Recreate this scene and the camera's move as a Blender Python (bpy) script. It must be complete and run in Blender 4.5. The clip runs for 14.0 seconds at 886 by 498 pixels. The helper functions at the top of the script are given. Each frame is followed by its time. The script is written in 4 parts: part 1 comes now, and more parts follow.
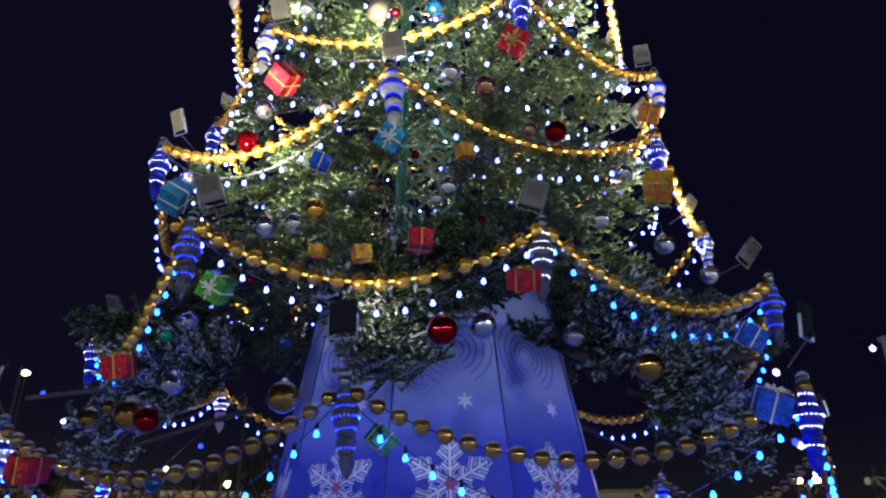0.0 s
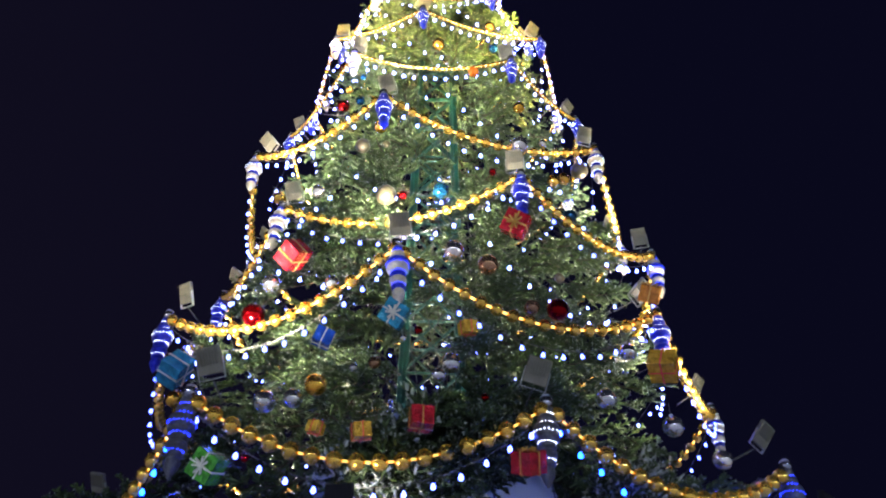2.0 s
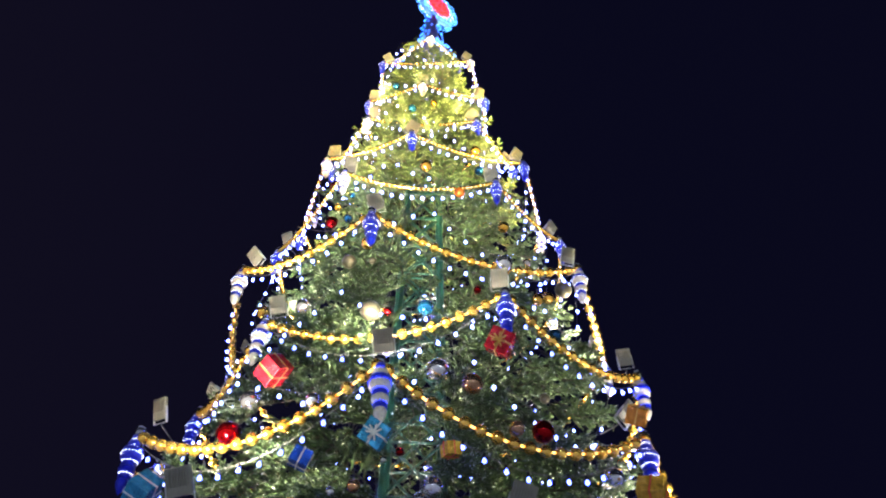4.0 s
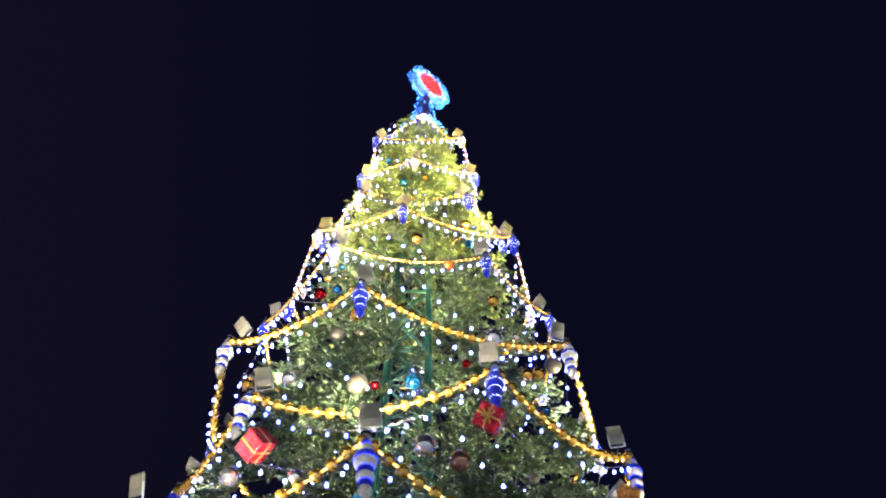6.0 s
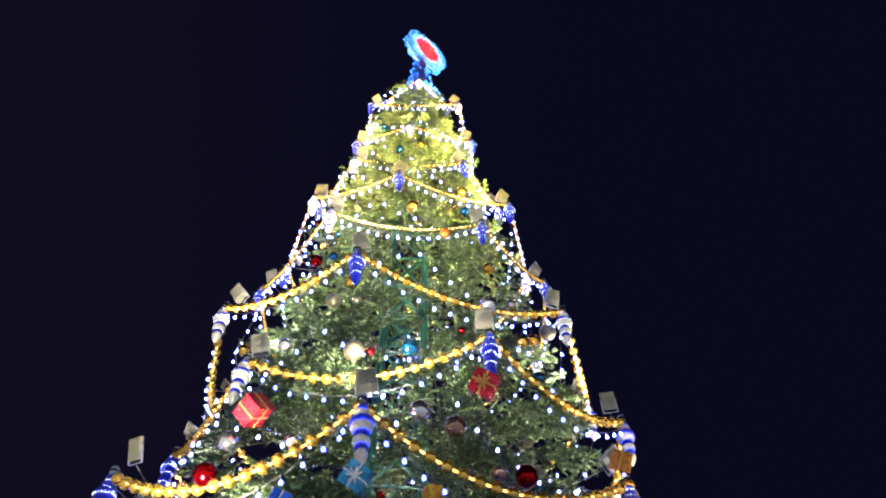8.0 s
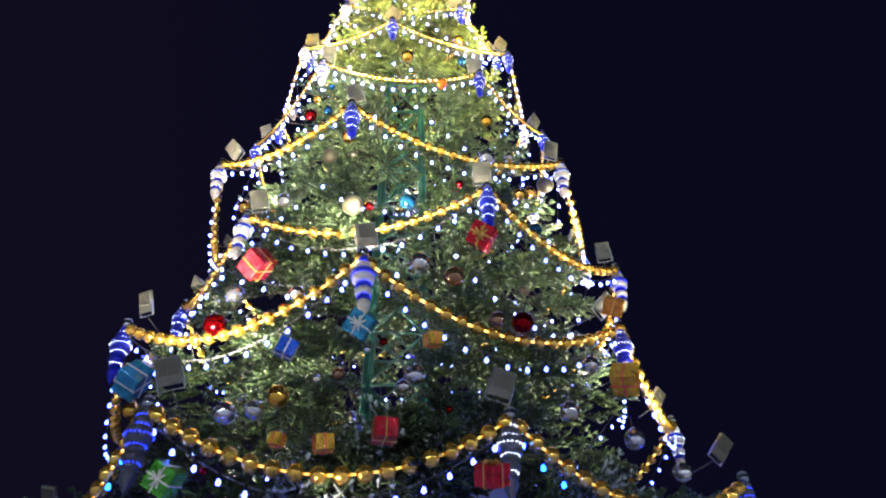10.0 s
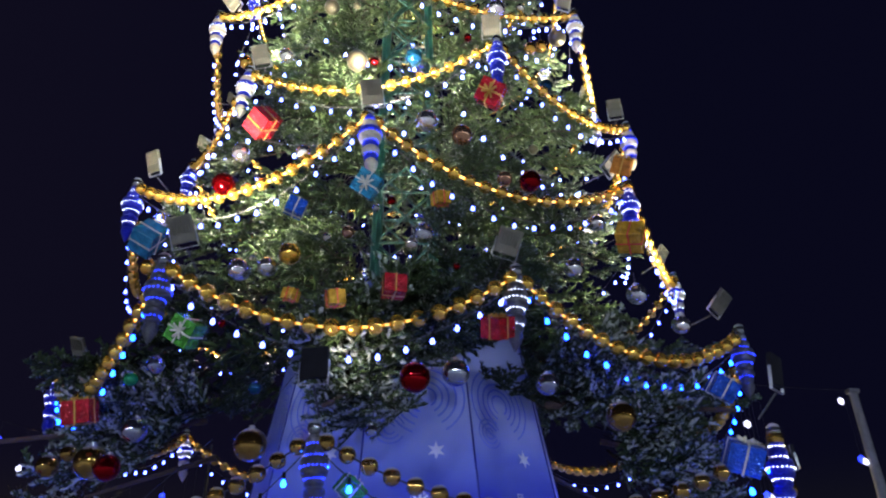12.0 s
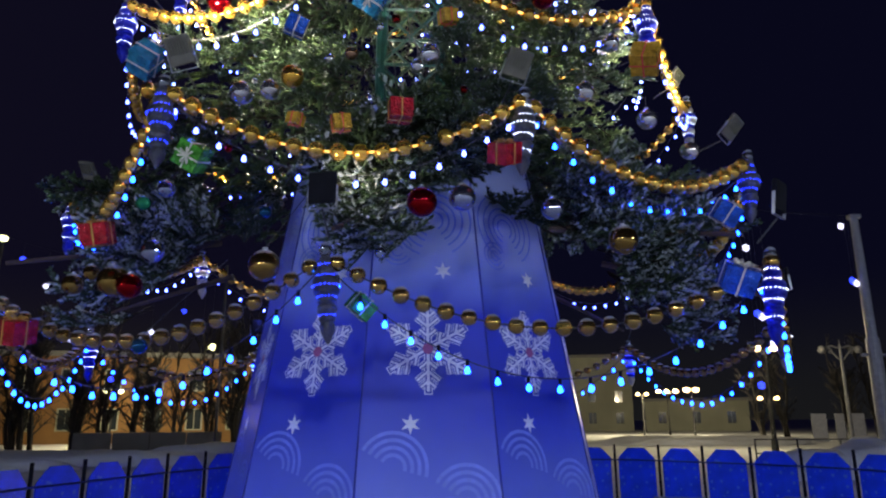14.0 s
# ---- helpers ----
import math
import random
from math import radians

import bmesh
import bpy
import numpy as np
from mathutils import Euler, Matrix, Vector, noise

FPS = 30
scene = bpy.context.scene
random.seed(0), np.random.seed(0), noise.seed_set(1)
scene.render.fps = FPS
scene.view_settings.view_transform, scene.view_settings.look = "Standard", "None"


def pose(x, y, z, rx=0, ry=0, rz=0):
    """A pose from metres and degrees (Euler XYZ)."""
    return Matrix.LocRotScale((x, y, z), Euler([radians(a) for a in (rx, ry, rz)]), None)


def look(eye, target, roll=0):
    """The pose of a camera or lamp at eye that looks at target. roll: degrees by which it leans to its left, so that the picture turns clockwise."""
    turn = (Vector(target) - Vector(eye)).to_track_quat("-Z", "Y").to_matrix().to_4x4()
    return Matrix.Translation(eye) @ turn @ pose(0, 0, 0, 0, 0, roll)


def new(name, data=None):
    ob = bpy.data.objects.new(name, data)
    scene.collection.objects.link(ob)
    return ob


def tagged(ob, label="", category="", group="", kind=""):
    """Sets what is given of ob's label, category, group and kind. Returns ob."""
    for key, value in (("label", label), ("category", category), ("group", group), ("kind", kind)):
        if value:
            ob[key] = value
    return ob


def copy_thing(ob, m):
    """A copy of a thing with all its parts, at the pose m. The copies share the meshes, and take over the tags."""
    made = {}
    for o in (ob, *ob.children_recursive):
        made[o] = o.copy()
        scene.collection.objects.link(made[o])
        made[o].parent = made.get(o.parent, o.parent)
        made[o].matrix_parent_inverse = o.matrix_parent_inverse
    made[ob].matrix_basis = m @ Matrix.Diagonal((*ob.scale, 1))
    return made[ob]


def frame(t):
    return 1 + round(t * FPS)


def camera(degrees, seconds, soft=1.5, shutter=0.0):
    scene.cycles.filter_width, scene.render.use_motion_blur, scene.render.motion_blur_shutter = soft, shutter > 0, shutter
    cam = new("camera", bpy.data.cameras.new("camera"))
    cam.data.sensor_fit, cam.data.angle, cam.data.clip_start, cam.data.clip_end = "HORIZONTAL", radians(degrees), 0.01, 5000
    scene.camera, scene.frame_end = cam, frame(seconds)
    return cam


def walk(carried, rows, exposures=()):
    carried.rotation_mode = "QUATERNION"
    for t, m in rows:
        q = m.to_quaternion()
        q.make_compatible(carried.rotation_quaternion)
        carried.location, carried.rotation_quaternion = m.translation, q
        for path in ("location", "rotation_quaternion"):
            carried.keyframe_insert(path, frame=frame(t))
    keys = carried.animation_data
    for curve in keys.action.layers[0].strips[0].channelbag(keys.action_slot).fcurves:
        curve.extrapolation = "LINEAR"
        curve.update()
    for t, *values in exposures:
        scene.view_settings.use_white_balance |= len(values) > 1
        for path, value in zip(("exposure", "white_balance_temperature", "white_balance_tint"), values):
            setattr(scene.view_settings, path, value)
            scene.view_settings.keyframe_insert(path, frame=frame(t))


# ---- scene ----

cam = camera(65.0, 14.0, soft=2.2)
EYE = 1.65
ROWS = [
    (0.0, -1.20, 24.40, 0.70), (0.5, -1.00, 28.36, 0.48), (1.0, -0.87, 32.15, 0.23), (1.5, -0.76, 36.10, -0.24),
    (2.0, -0.98, 38.83, -0.26), (2.5, -1.51, 41.15, -0.05), (3.0, -1.92, 43.73, -0.05), (3.5, -2.29, 46.14, 0.03),
    (4.0, -2.66, 48.45, -0.10), (5.25, -3.60, 52.95, 0.05), (6.5, -4.23, 54.79, 0.19), (7.0, -4.36, 54.59, 0.12),
    (7.2, -4.40, 54.30, 0.12), (8.25, -4.62, 50.50, 0.60), (9.3, -4.70, 44.32, 1.01), (9.5, -4.70, 43.01, 1.07),
    (10.0, -4.59, 39.76, 1.23), (10.5, -4.41, 36.78, 1.21), (11.0, -4.19, 33.91, 1.15), (11.5, -3.93, 31.13, 0.93),
    (12.0, -3.59, 28.20, 0.75), (12.5, -3.28, 24.96, 0.54), (13.0, -3.02, 21.39, 0.40), (13.5, -2.86, 17.63, 0.30),
    (14.0, -2.85, 13.88, 0.34),
]
EXPOSURES = [(0.0, 1.15), (2.0, 1.25), (4.0, 1.3), (7.5, 1.35), (9.5, 1.3), (11.0, 1.25), (12.5, 1.15), (14.0, 1.08)]
walk(cam, [(t, pose(0, 0, EYE, 0, 0, yaw) @ pose(0, 0, 0, 90 + pitch) @ pose(0, 0, 0, 0, 0, -roll)) for t, yaw, pitch, roll in ROWS], EXPOSURES)

# ---- the night sky ----
world = bpy.data.worlds.new("night")
scene.world = world
world.use_nodes = True
sky = world.node_tree.nodes["Background"]
nodes, links = world.node_tree.nodes, world.node_tree.links
way, parts, fade, tint = nodes.new("ShaderNodeTexCoord"), nodes.new("ShaderNodeSeparateXYZ"), nodes.new("ShaderNodeMapRange"), nodes.new("ShaderNodeMix")
links.new(way.outputs["Generated"], parts.inputs[0])
links.new(parts.outputs["Z"], fade.inputs["Value"])
fade.inputs["From Min"].default_value, fade.inputs["From Max"].default_value = 0.0, 0.20
fade.interpolation_type = "SMOOTHSTEP"
tint.data_type = "RGBA"
tint.inputs[6].default_value, tint.inputs[7].default_value = (1.0, 0.95, 0.85, 1), (0.30, 0.28, 0.90, 1)
links.new(fade.outputs[0], tint.inputs[0])
town, veil = nodes.new("ShaderNodeMapRange"), nodes.new("ShaderNodeMix")
links.new(parts.outputs["X"], town.inputs["Value"])
town.interpolation_type = "SMOOTHSTEP"
town.inputs["From Min"].default_value, town.inputs["From Max"].default_value = 0.25, -0.7
veil.data_type, veil.blend_type = "RGBA", "MULTIPLY"
veil.inputs[0].default_value = 1.0
warmth = nodes.new("ShaderNodeMix")
warmth.data_type = "RGBA"
warmth.inputs[6].default_value, warmth.inputs[7].default_value = (0.75, 0.8, 1.0, 1), (1.4, 1.25, 1.15, 1)
links.new(town.outputs[0], warmth.inputs[0])
links.new(tint.outputs[2], veil.inputs[6])
links.new(warmth.outputs[2], veil.inputs[7])
links.new(veil.outputs[2], sky.inputs["Color"])
sky.inputs["Strength"].default_value = 0.0052

# ---- the tree's plan: axis, tiers (height, radius of the eight hanging points, their bearings) ----
AX = Vector((0.0, 9.0, 0.0))
TIERS = [
    ("A", 2.95, [(-103, 4.6), (-57.9, 4.63), (-9.2, 3.95), (36.5, 4.76), (81, 4.6), (126, 4.6), (171, 4.6), (216, 4.6)]),
    ("B", 4.38, [(-80.4, 4.15), (-28.0, 4.24), (14.9, 3.77), (56.8, 4.23), (101, 4.1), (146, 4.1), (191, 4.1), (236, 4.1)]),
    ("C", 6.05, [(-97, 3.75), (-52.0, 3.79), (-5.7, 3.70), (44.7, 3.56), (87.2, 3.88), (131, 3.7), (174, 3.7), (219, 3.7)]),
    ("D", 7.70, [(-83, 3.15), (-39.0, 3.07), (18.8, 3.21), (63.4, 3.38), (106, 3.2), (150, 3.2), (194, 3.2), (236, 3.2)]),
    ("E", 9.20, [(-98, 3.1), (-55.0, 3.20), (-13.2, 3.10), (47.7, 3.12), (90, 3.1), (132, 3.1), (174, 3.1), (217, 3.1)]),
    ("F", 10.90, [(-75.0, 2.63), (-27.5, 2.77), (26.1, 2.65), (63.7, 2.67), (106, 2.65), (150, 2.65), (194, 2.65), (239, 2.65)]),
    ("G", 12.45, [(-93, 2.4), (-47.8, 2.43), (-6.4, 2.28), (46.7, 2.51), (90, 2.4), (132, 2.4), (174, 2.4), (220, 2.4)]),
    ("H", 14.30, [(-85, 1.95), (-39.9, 1.85), (35.2, 1.80), (80, 1.95), (125, 1.9), (170, 1.9), (215, 1.9)]),
    ("I", 16.10, [(-60, 1.55), (-5.0, 1.30), (53.2, 1.65), (110, 1.5), (170, 1.5), (235, 1.5)]),
    ("J", 17.90, [(-52, 1.42), (46, 1.48), (100, 1.4), (170, 1.4), (240, 1.4)]),
    ("K", 19.55, [(-80, 0.85), (2, 0.85), (82, 0.85), (180, 0.85)]),
]
PROFILE_Z = [0, 2.95, 4.38, 6.05, 7.7, 9.2, 10.9, 12.45, 14.3, 16.1, 17.8, 20.4]
PROFILE_R = [4.7, 4.6, 4.05, 3.7, 3.2, 3.05, 2.65, 2.38, 1.95, 1.62, 1.38, 0.70]


def girth(z):
    return float(np.interp(z, PROFILE_Z, PROFILE_R))


def ring(theta, r, z):
    """A place by its bearing round the tree (0 faces the walker, positive to the right), radius and height."""
    a = radians(theta)
    return Vector((AX.x + r * math.sin(a), AX.y - r * math.cos(a), z))


# ---- materials ----
def material(name):
    m = bpy.data.materials.new(name)
    m.use_nodes = True
    t = m.node_tree
    return m, t.nodes, t.links, t.nodes["Principled BSDF"]


def surface(name, base, rough=0.5, metal=0.0, vary=0.25, scale=6.0, bump=0.0, fine=40.0, coat=0.0, spec=0.5):
    """A plain material with two scales of variation and fine relief."""
    m, n, l, b = material(name)
    b.inputs["Roughness"].default_value, b.inputs["Metallic"].default_value = rough, metal
    b.inputs["Coat Weight"].default_value = coat
    b.inputs["Specular IOR Level"].default_value = spec
    where = n.new("ShaderNodeTexCoord")
    large, small = n.new("ShaderNodeTexNoise"), n.new("ShaderNodeTexNoise")
    large.inputs["Scale"].default_value, small.inputs["Scale"].default_value = scale, fine
    large.inputs["Detail"].default_value = 3
    l.new(where.outputs["Object"], large.inputs["Vector"])
    l.new(where.outputs["Object"], small.inputs["Vector"])
    add = n.new("ShaderNodeMath")
    add.operation = "MULTIPLY_ADD"
    add.inputs[1].default_value = 0.4
    l.new(small.outputs["Fac"], add.inputs[0])
    l.new(large.outputs["Fac"], add.inputs[2])
    ramp = n.new("ShaderNodeMapRange")
    ramp.inputs["From Min"].default_value, ramp.inputs["From Max"].default_value = 0.4, 1.0
    ramp.inputs["To Min"].default_value, ramp.inputs["To Max"].default_value = 1 - vary, 1 + vary
    l.new(add.outputs[0], ramp.inputs["Value"])
    mix = n.new("ShaderNodeVectorMath")
    mix.operation = "SCALE"
    mix.inputs[0].default_value = base
    l.new(ramp.outputs[0], mix.inputs["Scale"])
    l.new(mix.outputs[0], b.inputs["Base Color"])
    if bump:
        relief = n.new("ShaderNodeBump")
        relief.inputs["Strength"].default_value = bump
        relief.inputs["Distance"].default_value = 0.02
        l.new(small.outputs["Fac"], relief.inputs["Height"])
        l.new(relief.outputs[0], b.inputs["Normal"])
    return m


def glow(name, colour, strength, sample=True):
    m, n, l, b = material(name)
    b.inputs["Base Color"].default_value = (*colour, 1)
    b.inputs["Emission Color"].default_value = (*colour, 1)
    b.inputs["Emission Strength"].default_value = strength
    if not sample:
        m.cycles.emission_sampling = "NONE"
    return m


def frosted(name, base, metal, rough, frost):
    """A shiny ball's skin with rime that settled on its upper side."""
    m, n, l, b = material(name)
    b.inputs["Metallic"].default_value = metal
    geo, noise_, sep = n.new("ShaderNodeNewGeometry"), n.new("ShaderNodeTexNoise"), n.new("ShaderNodeSeparateXYZ")
    noise_.inputs["Scale"].default_value = 22
    l.new(geo.outputs["Normal"], sep.inputs[0])
    add = n.new("ShaderNodeMath")
    add.operation = "MULTIPLY_ADD"
    add.inputs[1].default_value = 0.6
    l.new(noise_.outputs["Fac"], add.inputs[0])
    l.new(sep.outputs["Z"], add.inputs[2])
    edge = n.new("ShaderNodeMapRange")
    edge.inputs["From Min"].default_value, edge.inputs["From Max"].default_value = 1.25 - frost, 1.5 - frost
    l.new(add.outputs[0], edge.inputs["Value"])
    mix = n.new("ShaderNodeMix")
    mix.data_type = "RGBA"
    mix.inputs[6].default_value, mix.inputs[7].default_value = (*base, 1), (0.34, 0.35, 0.38, 1)
    l.new(edge.outputs[0], mix.inputs[0])
    l.new(mix.outputs[2], b.inputs["Base Color"])
    gloss = n.new("ShaderNodeMapRange")
    gloss.inputs["To Min"].default_value, gloss.inputs["To Max"].default_value = rough, 0.9
    l.new(edge.outputs[0], gloss.inputs["Value"])
    l.new(gloss.outputs[0], b.inputs["Roughness"])
    dull = n.new("ShaderNodeMapRange")
    dull.inputs["To Min"].default_value, dull.inputs["To Max"].default_value = metal, 0.0
    l.new(edge.outputs[0], dull.inputs["Value"])
    l.new(dull.outputs[0], b.inputs["Metallic"])
    return m


def needle_material(name, dark, light):
    m, n, l, b = material(name)
    geo, patch, grain = n.new("ShaderNodeNewGeometry"), n.new("ShaderNodeTexNoise"), n.new("ShaderNodeTexNoise")
    patch.inputs["Scale"].default_value, grain.inputs["Scale"].default_value = 1.8, 14
    l.new(geo.outputs["Position"], patch.inputs["Vector"])
    l.new(geo.outputs["Position"], grain.inputs["Vector"])
    add = n.new("ShaderNodeMath")
    add.operation = "MULTIPLY_ADD"
    add.inputs[1].default_value = 0.55
    l.new(grain.outputs["Fac"], add.inputs[0])
    l.new(patch.outputs["Fac"], add.inputs[2])
    span = n.new("ShaderNodeMapRange")
    span.inputs["From Min"].default_value, span.inputs["From Max"].default_value = 0.55, 1.0
    l.new(add.outputs[0], span.inputs["Value"])
    mix = n.new("ShaderNodeMix")
    mix.data_type = "RGBA"
    mix.inputs[6].default_value, mix.inputs[7].default_value = (*dark, 1), (*light, 1)
    l.new(span.outputs[0], mix.inputs[0])
    l.new(mix.outputs[2], b.inputs["Base Color"])
    b.inputs["Roughness"].default_value = 0.55
    b.inputs["Specular IOR Level"].default_value = 0.3
    return m


NEEDLES = needle_material("fir needles", (0.006, 0.016, 0.006), (0.060, 0.094, 0.028))
RIME = surface("rime on needles", (0.36, 0.39, 0.35), 0.8, vary=0.35)
BARK = surface("fir bark", (0.07, 0.045, 0.03), 0.9, bump=0.5)
MAST = surface("green painted steel", (0.005, 0.050, 0.036), 0.45, vary=0.3, bump=0.1)
STEEL = surface("galvanised steel", (0.35, 0.36, 0.37), 0.4, 0.8, vary=0.2)
DARK_STEEL = surface("dark painted steel", (0.05, 0.05, 0.055), 0.5, 0.3, vary=0.2)
BLACK = surface("black plastic", (0.008, 0.008, 0.012), 0.85, vary=0.3, spec=0.15)
CABLE = surface("dark cable", (0.03, 0.03, 0.035), 0.6, vary=0.3)
PALE_CABLE = surface("pale cable", (0.06, 0.06, 0.055), 0.5, vary=0.2)
GOLD = frosted("gilded ball", (1.0, 0.58, 0.09), 0.88, 0.17, 0.0)
GOLD_BALL = frosted("gold mirror ball", (0.95, 0.53, 0.08), 0.97, 0.15, 0.05)
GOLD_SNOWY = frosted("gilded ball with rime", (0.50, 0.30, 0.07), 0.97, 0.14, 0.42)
SILVER = frosted("silvered ball", (0.74, 0.72, 0.68), 0.96, 0.13, 0.0)
PEARL = frosted("pearl ball", (0.11, 0.095, 0.055), 0.6, 0.3, -0.1)
RED = frosted("red lacquered ball", (0.28, 0.003, 0.006), 0.95, 0.07, 0.05)
BLUE = frosted("blue lacquered ball", (0.006, 0.06, 0.13), 0.7, 0.2, 0.05)
GREEN = frosted("green lacquered ball", (0.02, 0.25, 0.10), 0.6, 0.25, 0.25)
ORANGE = frosted("orange lacquered ball", (0.70, 0.18, 0.02), 0.6, 0.2, 0.2)
BRONZE = frosted("bronze ball", (0.40, 0.22, 0.12), 0.9, 0.15, 0.3)
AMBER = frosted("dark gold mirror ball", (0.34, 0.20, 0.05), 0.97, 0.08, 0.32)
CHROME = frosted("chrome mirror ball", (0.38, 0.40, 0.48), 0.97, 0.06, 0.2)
SKINS = {"dark gold": AMBER, "chrome": CHROME, "gold": GOLD_BALL, "silver": SILVER, "pearl": PEARL, "red": RED, "blue": BLUE, "green": GREEN, "orange": ORANGE, "bronze": BRONZE}
TINSEL_BLUE = surface("deep blue glitter", (0.004, 0.012, 0.34), 0.3, 0.35, vary=0.5, scale=60, fine=300, bump=0.4)
TINSEL_SILVER = surface("champagne glitter", (0.62, 0.54, 0.38), 0.4, 0.3, vary=0.4, scale=60, fine=300, bump=0.4)
GLASS_GREY = surface("dark lamp glass", (0.03, 0.03, 0.035), 0.15, vary=0.1)
HOUSING = surface("grey die-cast housing", (0.13, 0.12, 0.09), 0.55, 0.0, vary=0.2, bump=0.15)
WHITE_GLOW = glow("cool white lamp", (0.09, 0.13, 1.0), 20.0)
ICE_GLOW = glow("icy white lamp", (0.055, 0.088, 1.0), 14.0)
SPARK_GLOW = glow("white spark", (0.70, 0.78, 1.0), 4.0, False)
CYAN_GLOW = glow("cyan lamp", (0.0025, 0.034, 1.0), 38.0)
BLUE_SPARK = glow("blue spark", (0.012, 0.03, 1.0), 5.0, False)
WARM_ROPE = glow("warm rope light", (1.0, 0.55, 0.12), 2.2, False)
BRIGHT_ROPE = glow("bright warm rope light", (1.0, 0.82, 0.48), 2.3, False)
DIM_ROPE = glow("dim warm rope light", (1.0, 0.60, 0.13), 0.8, False)
RED_SPARK = glow("red spark", (1.0, 0.008, 0.006), 1.5, False)
SNOW = surface("trodden snow", (0.62, 0.62, 0.64), 0.85, vary=0.18, scale=0.35, fine=5, bump=0.6)


# ---- building helpers ----
def mesh_of(name, verts, faces, mats, slots=None, smooth=False):
    me = bpy.data.meshes.new(name)
    me.from_pydata([tuple(v) for v in verts], [], faces)
    for m in mats:
        me.materials.append(m)
    if slots is not None:
        me.polygons.foreach_set("material_index", slots)
    if smooth:
        me.polygons.foreach_set("use_smooth", [True] * len(me.polygons))
    me.update()
    return me


def from_bm(name, bm, mats, smooth=False):
    me = bpy.data.meshes.new(name)
    bm.to_mesh(me)
    bm.free()
    for m in mats if isinstance(mats, (list, tuple)) else [mats]:
        me.materials.append(m)
    if smooth:
        me.polygons.foreach_set("use_smooth", [True] * len(me.polygons))
    return me


def piece(name, me, parent=None, m=None, label=""):
    ob = new(name, me)
    if m is not None:
        ob.matrix_basis = m
    if parent is not None:
        ob.parent = parent
    if label:
        tagged(ob, label)
    return ob


def part(name, bm, mat, parent, label="", smooth=False):
    return piece(name, from_bm(name, bm, mat, smooth), parent, None, label)


def thing(name, m, label, category, group="", kind=""):
    ob = new(name)
    ob.empty_display_size = 0.1
    ob.matrix_basis = m
    return tagged(ob, label, category, group, kind)


def box(bm, sx, sy, sz, m=None, bevel=0.0):
    """A bevelled box of these sizes, centred on m."""
    got = bmesh.ops.create_cube(bm, size=1)["verts"]
    bmesh.ops.scale(bm, vec=(sx, sy, sz), verts=got)
    if bevel:
        edges = {e for v in got for e in v.link_edges}
        res = bmesh.ops.bevel(bm, geom=list(edges), offset=bevel, segments=2, affect="EDGES", profile=0.5)
        got = list({v for f in res["faces"] for v in f.verts} | {v for v in got if v.is_valid})
    if m is not None:
        bmesh.ops.transform(bm, matrix=m, verts=got)
    return got


def rod(bm, a, b, r0, r1=None, sides=8):
    a, b = Vector(a), Vector(b)
    d = b - a
    m = Matrix.Translation((a + b) / 2) @ d.to_track_quat("Z", "Y").to_matrix().to_4x4()
    bmesh.ops.create_cone(bm, cap_ends=True, segments=sides, radius1=r0, radius2=r0 if r1 is None else r1, depth=d.length, matrix=m)


def lathe(bm, outline, sides=20, m=None):
    """Turn an outline of (radius, height) round the z axis."""
    rings = []
    for r, z in outline:
        if r < 1e-5:
            rings.append([bm.verts.new((0, 0, z))])
        else:
            rings.append([bm.verts.new((r * math.cos(2 * math.pi * k / sides), r * math.sin(2 * math.pi * k / sides), z)) for k in range(sides)])
    for lo, hi in zip(rings, rings[1:]):
        for k in range(sides):
            q = [lo[k % len(lo)], lo[(k + 1) % len(lo)], hi[(k + 1) % len(hi)], hi[k % len(hi)]]
            q = list(dict.fromkeys(q))
            if len(q) > 2:
                bm.faces.new(q)
    bmesh.ops.recalc_face_normals(bm, faces=bm.faces)
    if m is not None:
        bmesh.ops.transform(bm, matrix=m, verts=[v for g in rings for v in g])


def tube(bm, pts, r, sides=6):
    """A round cord through the points."""
    rings = []
    for i, p in enumerate(pts):
        d = (pts[min(i + 1, len(pts) - 1)] - pts[max(i - 1, 0)]).normalized()
        u = d.orthogonal().normalized() if abs(d.z) > 0.95 else d.cross(Vector((0, 0, 1))).normalized()
        w = d.cross(u)
        rings.append([bm.verts.new(p + r * (u * math.cos(2 * math.pi * k / sides) + w * math.sin(2 * math.pi * k / sides))) for k in range(sides)])
    for lo, hi in zip(rings, rings[1:]):
        for k in range(sides):
            bm.faces.new((lo[k], lo[(k + 1) % sides], hi[(k + 1) % sides], hi[k]))
    bm.faces.new(rings[0][::-1])
    bm.faces.new(rings[-1])


def sphere_mesh(name, r, mat, u=16, v=10):
    bm = bmesh.new()
    bmesh.ops.create_uvsphere(bm, u_segments=u, v_segments=v, radius=r)
    return from_bm(name, bm, mat, True)


rng = random.Random(7)

# ---- ground ----
bm = bmesh.new()
bmesh.ops.create_grid(bm, x_segments=60, y_segments=60, size=1500)
me = from_bm("ground", bm, SNOW)
tagged(piece("ground", me), "trodden greyish snow over the open square", "ground", kind="structure")

# ---- the tree's mast ----
tree = thing("christmas_tree", pose(AX.x, AX.y, 0), "tall frosted fir tree on a green steel lattice mast", "christmas tree")
MAST_TOP = 19.6


def mast_half(z):
    return 0.50 - 0.26 * z / MAST_TOP


